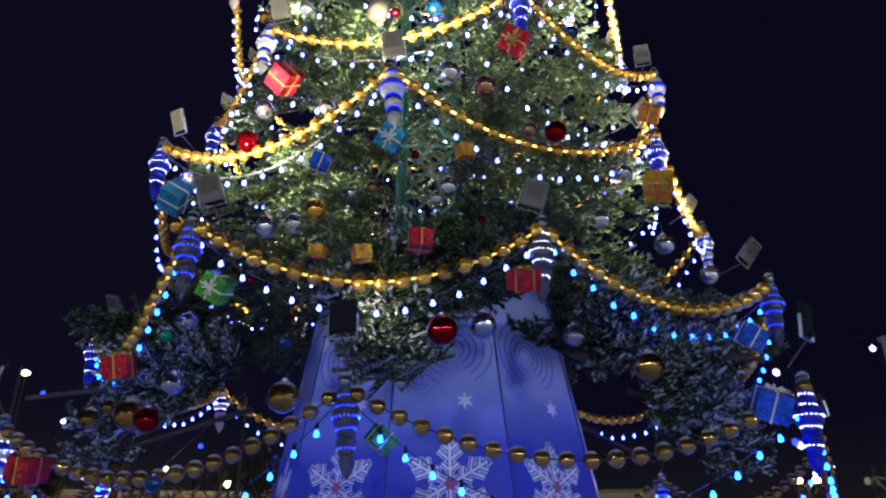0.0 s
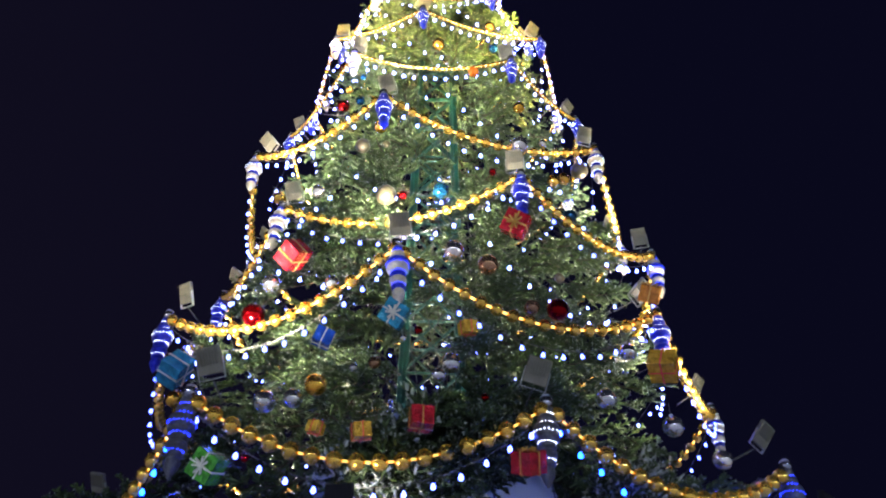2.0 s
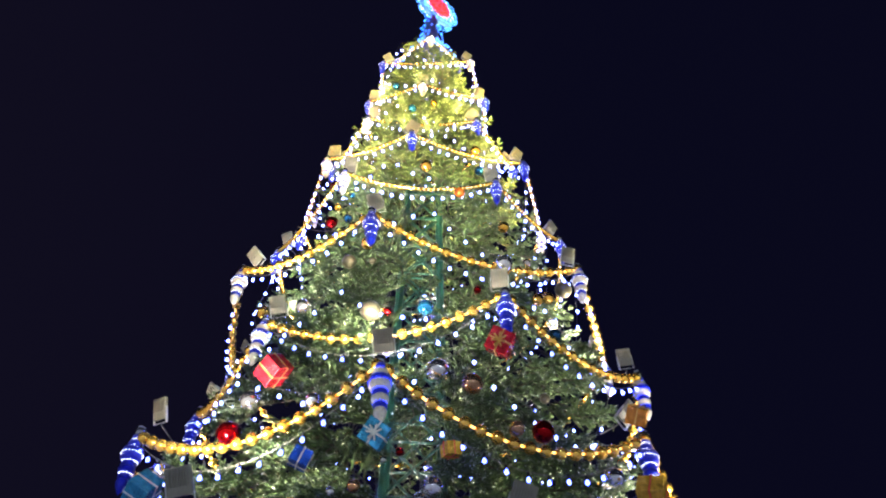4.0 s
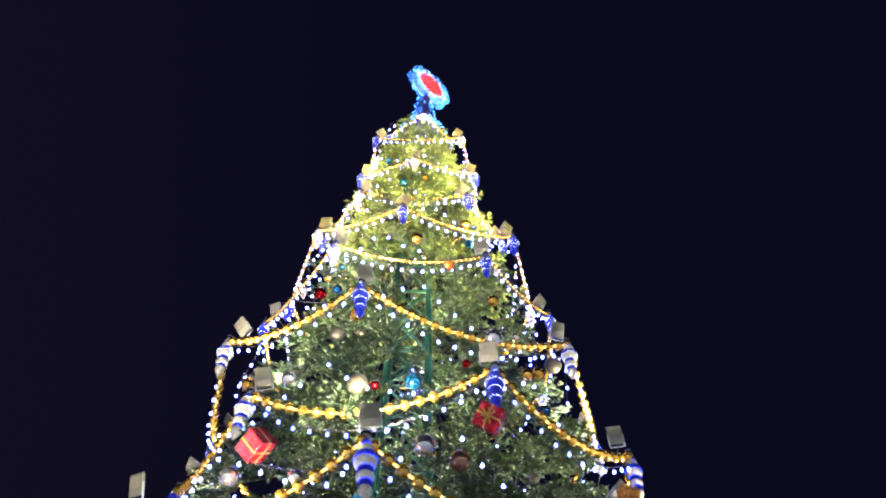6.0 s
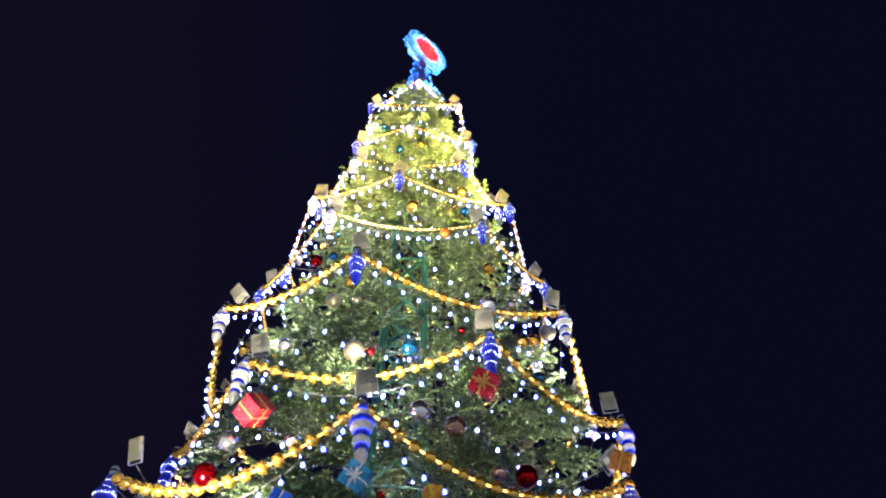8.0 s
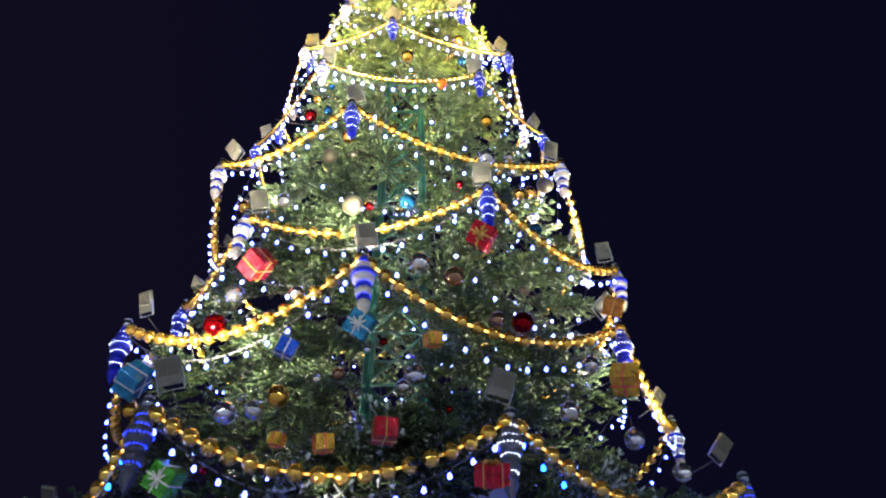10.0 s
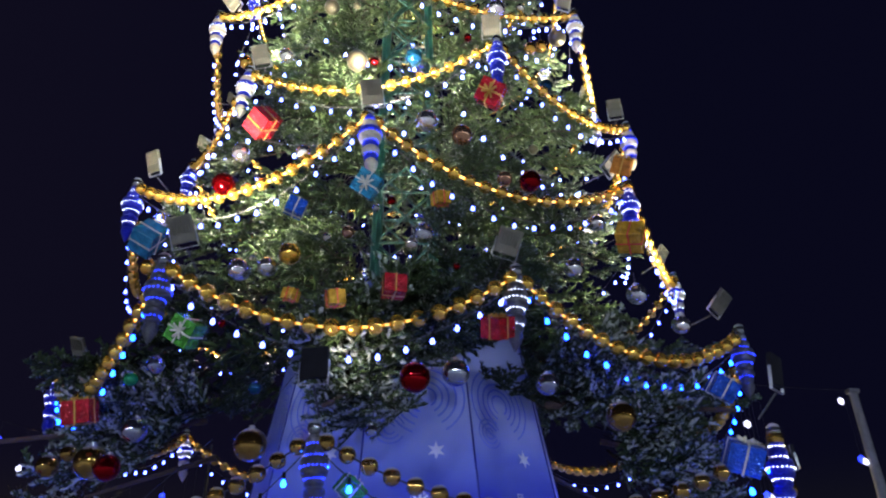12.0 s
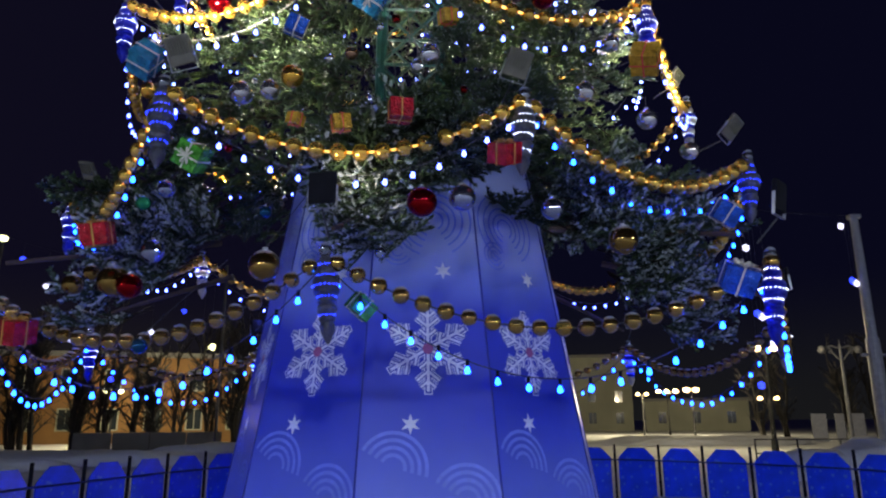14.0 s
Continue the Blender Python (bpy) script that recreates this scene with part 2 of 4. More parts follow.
for sx in (-1, 1):
    for sy in (-1, 1):
        bm = bmesh.new()
        rod(bm, (sx * mast_half(0), sy * mast_half(0), 0), (sx * mast_half(MAST_TOP), sy * mast_half(MAST_TOP), MAST_TOP), 0.065, 0.05, 6)
        part("mast_leg", bm, MAST, tree)
for side in range(4):
    bm = bmesh.new()
    turn = Matrix.Rotation(side * math.pi / 2, 3, "Z")
    z = 0.4
    while z < MAST_TOP - 0.9:
        a, b = mast_half(z), mast_half(z + 0.85)
        rod(bm, turn @ Vector((-a, -a, z)), turn @ Vector((b, -b, z + 0.85)), 0.022, sides=5)
        rod(bm, turn @ Vector((a, -a, z)), turn @ Vector((-b, -b, z + 0.85)), 0.022, sides=5)
        rod(bm, turn @ Vector((-a, -a, z)), turn @ Vector((a, -a, z)), 0.025, sides=5)
        z += 0.85
    part("mast_bracing", bm, MAST, tree, "green crossed lattice bars")


for k in range(20):
    bm = bmesh.new()
    x, top, low = rng.uniform(-0.7, 0.7), rng.uniform(6.5, 16), 0
    low = top - rng.uniform(1.5, 3.5)
    y0 = -0.75 - rng.random() * 0.5
    tube(bm, [Vector((x + 0.06 * math.sin(i * 0.9 + k), y0, top + (low - top) * i / 12)) for i in range(13)], 0.006, 5)
    part("hanging_cable", bm, PALE_CABLE, tree, "pale slack cable")

# ---- fir boughs ----
def bough_arrays(seed, length, dense, rime, thick=15):
    """Shoots (tapered spindles with needles) of one flat, drooping fir bough along +y: corners, triangles, material slots, normals."""
    r = random.Random(seed)
    twigs = []

    def stem(u):
        return Vector((0.03 * math.sin(5 * u + seed), u * length, length * (-0.16 * math.sin(math.pi * u * 0.9) + 0.10 * u * u)))

    count = int(length * thick)
    for i in range(count):
        u = 0.12 + 0.88 * i / count
        side = 1 if i % 2 else -1
        reach = length * (0.34 * (1 - u) ** 0.6 + 0.15) * r.uniform(0.6, 1.15)
        a = radians(r.uniform(36, 62))
        d = Vector((side * math.sin(a), math.cos(a), r.uniform(-0.35, 0.5))).normalized()
        p = stem(u)
        twigs.append((p, p + d * reach, 0.5 + 0.5 * u))
        k = 0.30
        while k < 0.9 and reach > 0.13:
            for side2 in (-1, 1):
                e = (d + Vector((side2 * d.y, -side2 * d.x, r.uniform(-0.2, 0.9))) * 0.75).normalized()
                q = p + d * reach * k
                twigs.append((q, q + e * max(0.07, reach * 0.42 * (1.1 - k)) * r.uniform(0.7, 1.2), 0.6 + 0.4 * k))
            k += 0.28 if dense else 0.36
    twigs.append((stem(0.9), stem(1.0) + Vector((0, 0.06, 0.03)), 1.0))
    verts, faces, slots, norms = [], [], [], []
    for p, q, tip in twigs:
        d = q - p
        size = d.length
        d.normalize()
        side = d.orthogonal().normalized()
        up = d.cross(side)
        white = r.random() < rime * (0.4 + 0.8 * tip)
        since = r.uniform(0.15, 0.7)
        sides = 4 if dense else 3
        girths = ((0.0, 0.010), (0.6, 0.020), (1.0, 0.006)) if dense else ((0.0, 0.014), (0.6, 0.028), (1.0, 0.008))
        k = len(verts)
        turn = r.random()
        for at, g in girths:
            for j in range(sides):
                a = 2 * math.pi * (j + turn) / sides
                out = side * math.cos(a) + up * math.sin(a)
                verts.append(p + d * size * at + out * g * r.uniform(0.75, 1.25))
                norms.append((out + d * (0.9 if at > 0.7 else 0.1)).normalized())
        for i in range(len(girths) - 1):
            for j in range(sides):
                a, b = k + i * sides + j, k + i * sides + (j + 1) % sides
                faces += [(a, b, b + sides), (a, b + sides, a + sides)]
                slot = 1 if rime > 0.5 and since < 0.38 and girths[i + 1][0] > since else 0
                slots += [slot, slot]
        n = max(4, int(size / (0.018 if dense else 0.045)))
        for i in range(n):
            t = (i + r.random()) / n
            a = r.uniform(0, 2 * math.pi)
            out = side * math.cos(a) + up * math.sin(a)
            way = (d * r.uniform(0.5, 1.1) + out).normalized()
            base = p + d * size * t + out * (0.012 if dense else 0.018)
            w = d.cross(out).normalized() * (0.010 if dense else 0.015)
            tipp = base + way * r.uniform(0.026, 0.046)
            k = len(verts)
            verts += [base - w, base + w, tipp]
            norms += [out, out, (out + d * 0.6).normalized()]
            faces.append((k, k + 1, k + 2))
            slots.append(1 if (white and t > since and r.random() < 0.8) or r.random() < rime * 0.08 else 0)
    for i in range(8):
        a, b = stem(i / 8), stem((i + 1) / 8)
        wa, wb = 0.016 * (1 - i / 9), 0.016 * (1 - (i + 1) / 9)
        k = len(verts)
        for c, w in ((a, wa), (b, wb)):
            for o in (Vector((1, 0, 0)), Vector((-0.5, 0, 1)), Vector((-0.5, 0, -1))):
                verts.append(c + o * w)
                norms.append(o.normalized())
        for j in range(3):
            faces.append((k + j, k + (j + 1) % 3, k + 3 + (j + 1) % 3))
            faces.append((k + j, k + 3 + (j + 1) % 3, k + 3 + j))
            slots += [2, 2]
    return np.array([tuple(v) for v in verts], np.float32), np.array(faces, np.int32), np.array(slots, np.int32), np.array([tuple(v) for v in norms], np.float32)


def triangles(name, v, f, s, n):
    me = bpy.data.meshes.new(name)
    me.vertices.add(len(v))
    me.vertices.foreach_set("co", v.ravel())
    me.loops.add(len(f) * 3)
    me.loops.foreach_set("vertex_index", f.ravel())
    me.polygons.add(len(f))
    me.polygons.foreach_set("loop_start", np.arange(0, len(f) * 3, 3, dtype=np.int32))
    for m in (NEEDLES, RIME, BARK):
        me.materials.append(m)
    me.polygons.foreach_set("material_index", s)
    me.polygons.foreach_set("use_smooth", np.ones(len(f), dtype=bool))
    soft = me.attributes.new("custom_normal", "FLOAT_VECTOR", "POINT")
    soft.data.foreach_set("vector", n.ravel())
    me.update()
    return me


FINE = [bough_arrays(k, 1.15, True, 0.48) for k in range(5)]
SNOWY = [bough_arrays(20 + k, 1.15, True, 0.62) for k in range(3)]
COARSE = [bough_arrays(40 + k, 1.0, False, 0.28) for k in range(4)]
FAR = [bough_arrays(60 + k, 1.0, False, 0.04, 10) for k in range(4)]
BOUGH_MESH = {id(a): triangles("bough", *a) for a in FINE + SNOWY + COARSE + FAR}


def settle(theta, r, z, droop, size, roll):
    """Pose of a bough whose root is at that bearing, radius and height (tree's own axes), pointing outward."""
    p = ring(theta, r, z) - AX
    return Matrix.Translation(p) @ Matrix.Rotation(radians(theta + 180), 4, "Z") @ Matrix.Rotation(radians(-droop), 4, "X") @ Matrix.Rotation(radians(roll), 4, "Y") @ Matrix.Scale(size, 4)


spots = []
A_BEARINGS = [a for a, r in TIERS[0][2]]


def gap(theta, bearings):
    return min(abs((theta - b + 180) % 360 - 180) for b in bearings)


# the full crown, layer by layer, in clumps with hollows between
z = 4.25
while z < 20.3:
    r_out = girth(z) * (0.88 if z < 7 else 0.95 if z < 13 else 1.0)
    around = max(8, int(2 * math.pi * r_out / (0.33 if z < 9 else 0.40)))
    for k in range(around):
        theta = (k + rng.uniform(-0.35, 0.35)) * 360 / around + z * 37
        theta = (theta + 180) % 360 - 180
        size = rng.uniform(0.5, 0.88) * (1.0 if z < 9 else 0.9) * min(1, 0.35 + r_out * 0.45)
        if abs(theta) > 115 and k % 2:
            continue
        clump = noise.noise(Vector((math.sin(radians(theta)) * r_out * 1.25, math.cos(radians(theta)) * r_out * 1.25, z * 1.5)))
        off_mast = abs(math.sin(radians(theta)) * r_out + 0.08)
        r_here = r_out - rng.uniform(0.0, 0.35) * min(1, r_out * 0.5)
        if off_mast < 0.5 and 4.5 < z < 13 and abs(theta) < 90 and rng.random() < (0.9 if z < 5.9 else 0.82):
            continue
        if clump < (0.12 if z < 7.5 else 0.09 if z < 12 else 0.02) and z < 16:
            if rng.random() < (0.74 if z < 12 else 0.5):
                continue
            r_here -= 1.05 * min(1, r_out * 0.35)
        else:
            r_here += 0.35 * (clump - 0.1) * min(1, r_out * 0.4)
        kind = rng.choice(FINE if z < 6.2 and abs(theta) < 100 else COARSE if z < 9 and abs(theta) < 100 else FAR)
        droop = rng.uniform(4, 40)
        if z < 4.95 and (8 < theta < 30 or -52 < theta < -16):
            droop = rng.uniform(-8, 10)
        spots.append((theta, max(0.12, r_here - 1.1 * size), z + rng.uniform(-0.14, 0.14), droop, size, rng.uniform(-35, 35), kind))
    z += 0.30
# inner layer that closes the crown
z = 4.6
while z < 19.0:
    r_out = girth(z) * 0.64
    around = max(6, int(2 * math.pi * r_out / 0.85))
    for k in range(around):
        theta = (k + rng.uniform(-0.4, 0.4)) * 360 / around + z * 53
        theta = (theta + 180) % 360 - 180
        if abs(math.sin(radians(theta)) * r_out) < 0.55 and abs(theta) < 90 and z < 13:
            continue
        spots.append((theta, max(0.1, r_out - 0.8), z, rng.uniform(-5, 25), 0.95 * min(1, 0.4 + r_out * 0.5), rng.uniform(-40, 40), rng.choice(FAR)))
    z += 0.45
for k in range(46):
    theta = -17 + 25 * (k + rng.random()) / 46
    spots.append((theta, 2.25 + 0.35 * rng.random(), 3.75 + 0.02 * (theta + 17) + 0.45 * rng.random(), rng.uniform(2, 24), rng.uniform(0.85, 1.1), rng.uniform(-30, 30), rng.choice(SNOWY + FINE)))
# the lowest boughs gather on the eight arms
for b, far in TIERS[0][2]:
    for k in range(42):
        u = rng.random()
        r_here = far - 1.55 + 0.85 * u
        theta = b + max(-1.5, min(1.5, rng.gauss(0, 1))) * (6.5 - 3.5 * u)
        zz = 3.45 + 0.75 * (1 - u) * rng.random() + 0.25 * rng.random() - (0.75 * u * rng.random() if abs(b + 9.2) > 1 else 0)
        spots.append((theta, r_here - 0.7, zz, rng.uniform(-4, 18), rng.uniform(0.6, 0.88), rng.uniform(-40, 40), rng.choice(SNOWY)))
for k in range(36):
    theta = rng.uniform(50, 296)
    theta = (theta + 180) % 360 - 180
    spots.append((theta, 2.4 + rng.random(), 4.25 + 0.2 * rng.random(), rng.uniform(5, 25), 0.9, rng.uniform(-30, 30), rng.choice(FINE)))

spots = [q for q in spots if not (q[2] < 4.25 and 7 < q[0] < 30) and not (q[2] < 5.0 and -51 < q[0] < -15.5) and not (q[2] < 4.75 and 8 < q[0] < 27) and not (q[2] < 4.5 and abs(q[0]) > 95)]
# dark boughs that droop over the pedestal's shoulder
for k in range(22):
    spots.append((rng.uniform(-2, 17), rng.uniform(1.7, 2.2), rng.uniform(4.35, 4.8), rng.uniform(6, 24), rng.uniform(0.6, 0.85), rng.uniform(-30, 30), rng.choice(FINE)))
near = sorted(range(len(spots)), key=lambda i: abs(spots[i][0]) * 0.06 + max(0, spots[i][2] - 3) * 0.35)
single = set(near[:300])
many_v, many_f, many_s, many_n, base = [], [], [], [], 0
for i, (theta, r, zz, droop, size, roll, kind) in enumerate(spots):
    m = settle(theta, r, zz, droop, size, roll)
    if i in single:
        piece("bough", BOUGH_MESH[id(kind)], tree, m)
    else:
        v, f, s, nn = kind
        mm = np.array(m, np.float32)
        many_n.append(nn @ (mm[:3, :3] / size).T)
        many_v.append(v @ mm[:3, :3].T + mm[:3, 3])
        many_f.append(f + base)
        many_s.append(s)
        base += len(v)
rest = piece("foliage", triangles("boughs", np.concatenate(many_v), np.concatenate(many_f), np.concatenate(many_s), np.concatenate(many_n)), tree)
tagged(rest, "dense frosted fir boughs", kind="stuff")
# limbs of the lowest tier
for b in A_BEARINGS:
    bm = bmesh.new()
    rod(bm, ring(b, 2.5, 3.6) - AX, ring(b, 3.75 if abs(b + 9.2) < 1 else 4.5, 3.12) - AX, 0.04, 0.02, 7)
    part("limb", bm, BARK, tree)

# ---- hanging spires at every tier's points ----
def lobe(top, low, r_top, r_mid, r_low):
    """A rounded lobe of a spire between two depths."""
    return [(r_top, top), (r_top + (r_mid - r_top) * 0.75, top + (low - top) * 0.2), (r_mid, top + (low - top) * 0.5), (r_low + (r_mid - r_low) * 0.75, top + (low - top) * 0.8), (r_low, low)]


SPIRE = [  # name, outline of (radius, depth below the hook); bands of two colours by turns
    ("upper_band", lobe(-0.11, -0.185, 0.040, 0.070, 0.060)),
    ("lower_band", lobe(-0.185, -0.275, 0.060, 0.092, 0.074)),
    ("upper_band", lobe(-0.275, -0.365, 0.074, 0.130, 0.122)),
    ("lower_band", lobe(-0.365, -0.455, 0.122, 0.126, 0.078)),
    ("upper_band", lobe(-0.455, -0.515, 0.078, 0.094, 0.074)),
    ("lower_band", lobe(-0.515, -0.605, 0.074, 0.100, 0.066)),
    ("upper_band", lobe(-0.605, -0.665, 0.066, 0.080, 0.058)),
    ("tip", [(0.058, -0.665), (0.074, -0.70), (0.066, -0.745), (0.036, -0.80), (0.014, -0.835), (0.0, -0.85)]),
]
SPIRE_MESH = []
TINSEL_GREY = surface("smoky silver glitter", (0.085, 0.085, 0.10), 0.35, 0.6, vary=0.4, scale=60, fine=300, bump=0.4)
for upper, lower in ((TINSEL_BLUE, TINSEL_BLUE), (TINSEL_BLUE, TINSEL_SILVER), (TINSEL_GREY, TINSEL_GREY)):
    made = []
    for nm, outline in SPIRE:
        bm = bmesh.new()
        lathe(bm, outline, 18)
        made.append((nm, from_bm(nm, bm, upper if nm == "upper_band" else lower, True)))
    SPIRE_MESH.append(made)


def led_ring(r, z, n, mat):
    bm = bmesh.new()
    for k in range(n):
        a = 2 * math.pi * k / n
        bmesh.ops.create_icosphere(bm, subdivisions=1, radius=0.0055, matrix=Matrix.Translation((r * math.cos(a), r * math.sin(a), z)))
    return from_bm("led_ring", bm, mat)


LED_ROWS = [(0.066, -0.185, 12), (0.082, -0.275, 14), (0.131, -0.365, 20), (0.088, -0.455, 16), (0.074, -0.605, 12)]
RINGS_BLUE = [led_ring(*row, BLUE_SPARK) for row in LED_ROWS]
RINGS_WHITE = [led_ring(*row, SPARK_GLOW) for row in LED_ROWS]
CAP_BALL = sphere_mesh("cap_ball", 0.068, frosted("dark silver cap", (0.30, 0.32, 0.36), 0.95, 0.12, 0.6))


LOOKS = {"blue": ("deep blue glitter spire with rows of white lights", 0, RINGS_WHITE),
         "cream": ("blue and champagne glitter spire with rows of blue lights", 1, RINGS_BLUE),
         "banded": ("blue and champagne glitter spire with rows of white lights", 1, RINGS_WHITE),
         "grey": ("smoky silver glitter spire with rows of blue lights", 2, RINGS_BLUE),
         "pale": ("smoky silver glitter spire with rows of white lights", 2, RINGS_WHITE)}


def make_spire(p, style, lean):
    words, body, lamps = LOOKS[style]
    t = thing("hanging_spire", Matrix.Translation(p) @ Matrix.Rotation(radians(lean), 4, "Y"), words, "ornament", "spires hanging round the tree")
    t.scale = (0.86, 0.86, 0.94)
    piece("cap_ball", CAP_BALL, t, Matrix.Translation((0, 0, -0.055)))
    for nm, me in SPIRE_MESH[body]:
        piece(nm, me, t)
    for me in lamps:
        tagged(piece("led_ring", me, t), kind="stuff")
    return t


STYLE = {("A", 2): "grey", ("A", 3): "blue", ("B", 1): "grey", ("B", 2): "pale", ("B", 3): "grey", ("C", 1): "blue", ("C", 2): "cream", ("C", 3): "blue",
         ("D", 1): "banded", ("D", 2): "blue", ("D", 3): "cream", ("E", 1): "banded", ("E", 2): "blue", ("E", 3): "banded"}
for tier, z, pts in TIERS:
    for k, (theta, r) in enumerate(pts):
        t = make_spire(ring(theta, r, z), STYLE.get((tier, k), ("blue", "banded", "blue")[k % 3] if tier in "FGHIJK" else ("blue", "banded", "cream")[k % 3]), rng.uniform(-4, 4))
        if tier == "A":
            t.scale = (0.78, 0.78, 0.9)
        if tier in "FGHIJK":
            t.scale = (0.74, 0.74, 0.8)

# ---- floodlights above the points ----
FLOOD = {}
bm = bmesh.new()
box(bm, 0.27, 0.05, 0.30, None, 0.008)
FLOOD["housing"] = from_bm("housing", bm, HOUSING)
bm = bmesh.new()
box(bm, 0.23, 0.008, 0.26, pose(0, 0.029, 0), 0.003)
FLOOD["glass"] = from_bm("glass", bm, GLASS_GREY)
bm = bmesh.new()
for s in (-1, 1):
    box(bm, 0.006, 0.03, 0.22, pose(s * 0.145, 0, -0.09))
box(bm, 0.296, 0.03, 0.006, pose(0, 0, -0.203))
FLOOD["bracket"] = from_bm("bracket", bm, STEEL)


bm = bmesh.new()
box(bm, 0.010, 0.022, 0.17)
FIN = from_bm("fin", bm, HOUSING)
DARK_FLOOD = dict(FLOOD, housing=FLOOD["housing"].copy())
DARK_FLOOD["housing"].materials[0] = BLACK


def make_flood(theta, r, z, tilt, turn, spin):
    m = Matrix.Translation(ring(theta, r, z)) @ Matrix.Rotation(radians(theta + turn), 4, "Z") @ Matrix.Rotation(radians(tilt), 4, "X") @ Matrix.Rotation(radians(spin), 4, "Y")
    t = thing("floodlight", m, "grey ribbed floodlight aimed up into the fir", "floodlight", "floodlights round the tree")
    for nm, me in (DARK_FLOOD if z < 3.6 else FLOOD).items():
        piece(nm, me, t)
    t.scale = (0.8, 0.8, 0.8)
    if 3.6 < z < 13:
        for k in range(7):
            piece("fin", FIN, t, pose(-0.096 + k * 0.032, -0.036, 0.04))
    bm = bmesh.new()
    rod(bm, (0, 0, -0.2), (0, 0.2, -0.46), 0.010, sides=6)
    part("arm", bm, DARK_STEEL, t)
    return t


def spot_lamp(theta, r, z, to, power, colour, size):
    d = bpy.data.lights.new("flood_beam", "SPOT")
    d.energy, d.color, d.spot_size, d.spot_blend, d.shadow_soft_size = power, colour, radians(size), 0.6, 0.12
    ob = new("flood_beam", d)
    ob.matrix_basis = look(ring(theta, r, z), to)
    return ob


WARM = (1.0, 0.72, 0.22)
POWER = {"A": 20, "B": 340, "C": 470, "D": 420, "E": 440, "F": 420, "G": 540, "H": 680, "I": 780, "J": 820}
for tier, z, pts in TIERS:
    for k, (theta, r) in enumerate(pts if tier != "K" else ()):
        make_flood(theta, r + (0.12 if tier == "A" else -0.12), z + (0.40 if tier == "A" else 0.30), rng.uniform(-10, 8) if tier == "A" else rng.uniform(18, 55), (rng.uniform(-8, 8) if tier == "A" else (-0.5 * theta if abs(theta) < 100 else 0) + rng.uniform(-18, 18)), rng.uniform(-22, 22) * (0.25 if tier == "A" else 1))
        if tier in "FGHIJK" or (tier == "A" and k in (2, 6)) or (tier in "BCDE" and k % 2 == (0 if tier in "CE" else 1)):
            spot_lamp(theta, r - (0.02 if tier == "A" else 0.20), z + 0.46, ring(theta + (10 if tier == "A" else 0), r * (0.7 if tier == "A" else 0.62), z + (1.1 if tier == "A" else 2.5)), POWER[tier], WARM if tier in "FGHIJK" else (1.0, 0.92, 0.76), 75 if tier == "A" else 120)

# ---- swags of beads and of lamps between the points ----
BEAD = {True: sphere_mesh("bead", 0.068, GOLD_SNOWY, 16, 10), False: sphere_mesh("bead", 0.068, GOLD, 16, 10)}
BULB_OUT = [(0, 0.024), (0.009, 0.024), (0.012, 0.014), (0.017, 0.005), (0.019, -0.006), (0.017, -0.017), (0.010, -0.023), (0, -0.025)]


def bulb_mesh(mat):
    bm = bmesh.new()
    lathe(bm, BULB_OUT, 10)
    return from_bm("bulb", bm, mat, True)


BULB = {"white": bulb_mesh(WHITE_GLOW), "ice": bulb_mesh(ICE_GLOW), "cyan": bulb_mesh(CYAN_GLOW)}
bm = bmesh.new()
rod(bm, (0, 0, 0.03), (0, 0, 0.075), 0.013, sides=7)
SOCKET = from_bm("socket", bm, BLACK)


def sagging(p, q, sag, n, out=0.0):
    pts = []
    for i in range(n + 1):
        u = i / n
        c = p.lerp(q, u)
        c.z -= sag * 4 * u * (1 - u)
        away = Vector((c.x - AX.x, c.y - AX.y, 0))
        c += away.normalized() * out * 4 * u * (1 - u)
        pts.append(c)
    return pts


def evenly(pts, step):
    """Places at even steps along a line of points."""
    got, left = [], step * 0.6
    for a, b in zip(pts, pts[1:]):
        d = (b - a).length
        while left <= d:
            got.append(a.lerp(b, left / d))
            left += step
        left -= d
    return got


def bead_swag(p, q, sag, snowy, rope, radius, step, single_beads):
    t = thing("bead_garland", Matrix.Translation(p), "swag of %s beads on a %s cord" % ("rime-capped gold" if snowy else "shiny gold", "lit" if rope is not CABLE else "dark"),
              "garland", "bead garlands round the tree")
    line = [c - p for c in sagging(p, q, sag, 40, 0.02)]
    bm = bmesh.new()
    tube(bm, line, 0.009 if rope is not CABLE else 0.007)
    part("cord", bm, rope, t)
    places = evenly(line, step)
    if single_beads:
        for c in places:
            piece("bead", BEAD[snowy], t, Matrix.Translation(c) @ Matrix.Scale(radius / 0.068 * rng.uniform(0.97, 1.03), 4))
    else:
        bm = bmesh.new()
        for c in places:
            bmesh.ops.create_icosphere(bm, subdivisions=2, radius=radius, matrix=Matrix.Translation(c))
        tagged(part("bead_strand", bm, GOLD, t, smooth=True), "strand of small gold beads", kind="stuff")
    return t


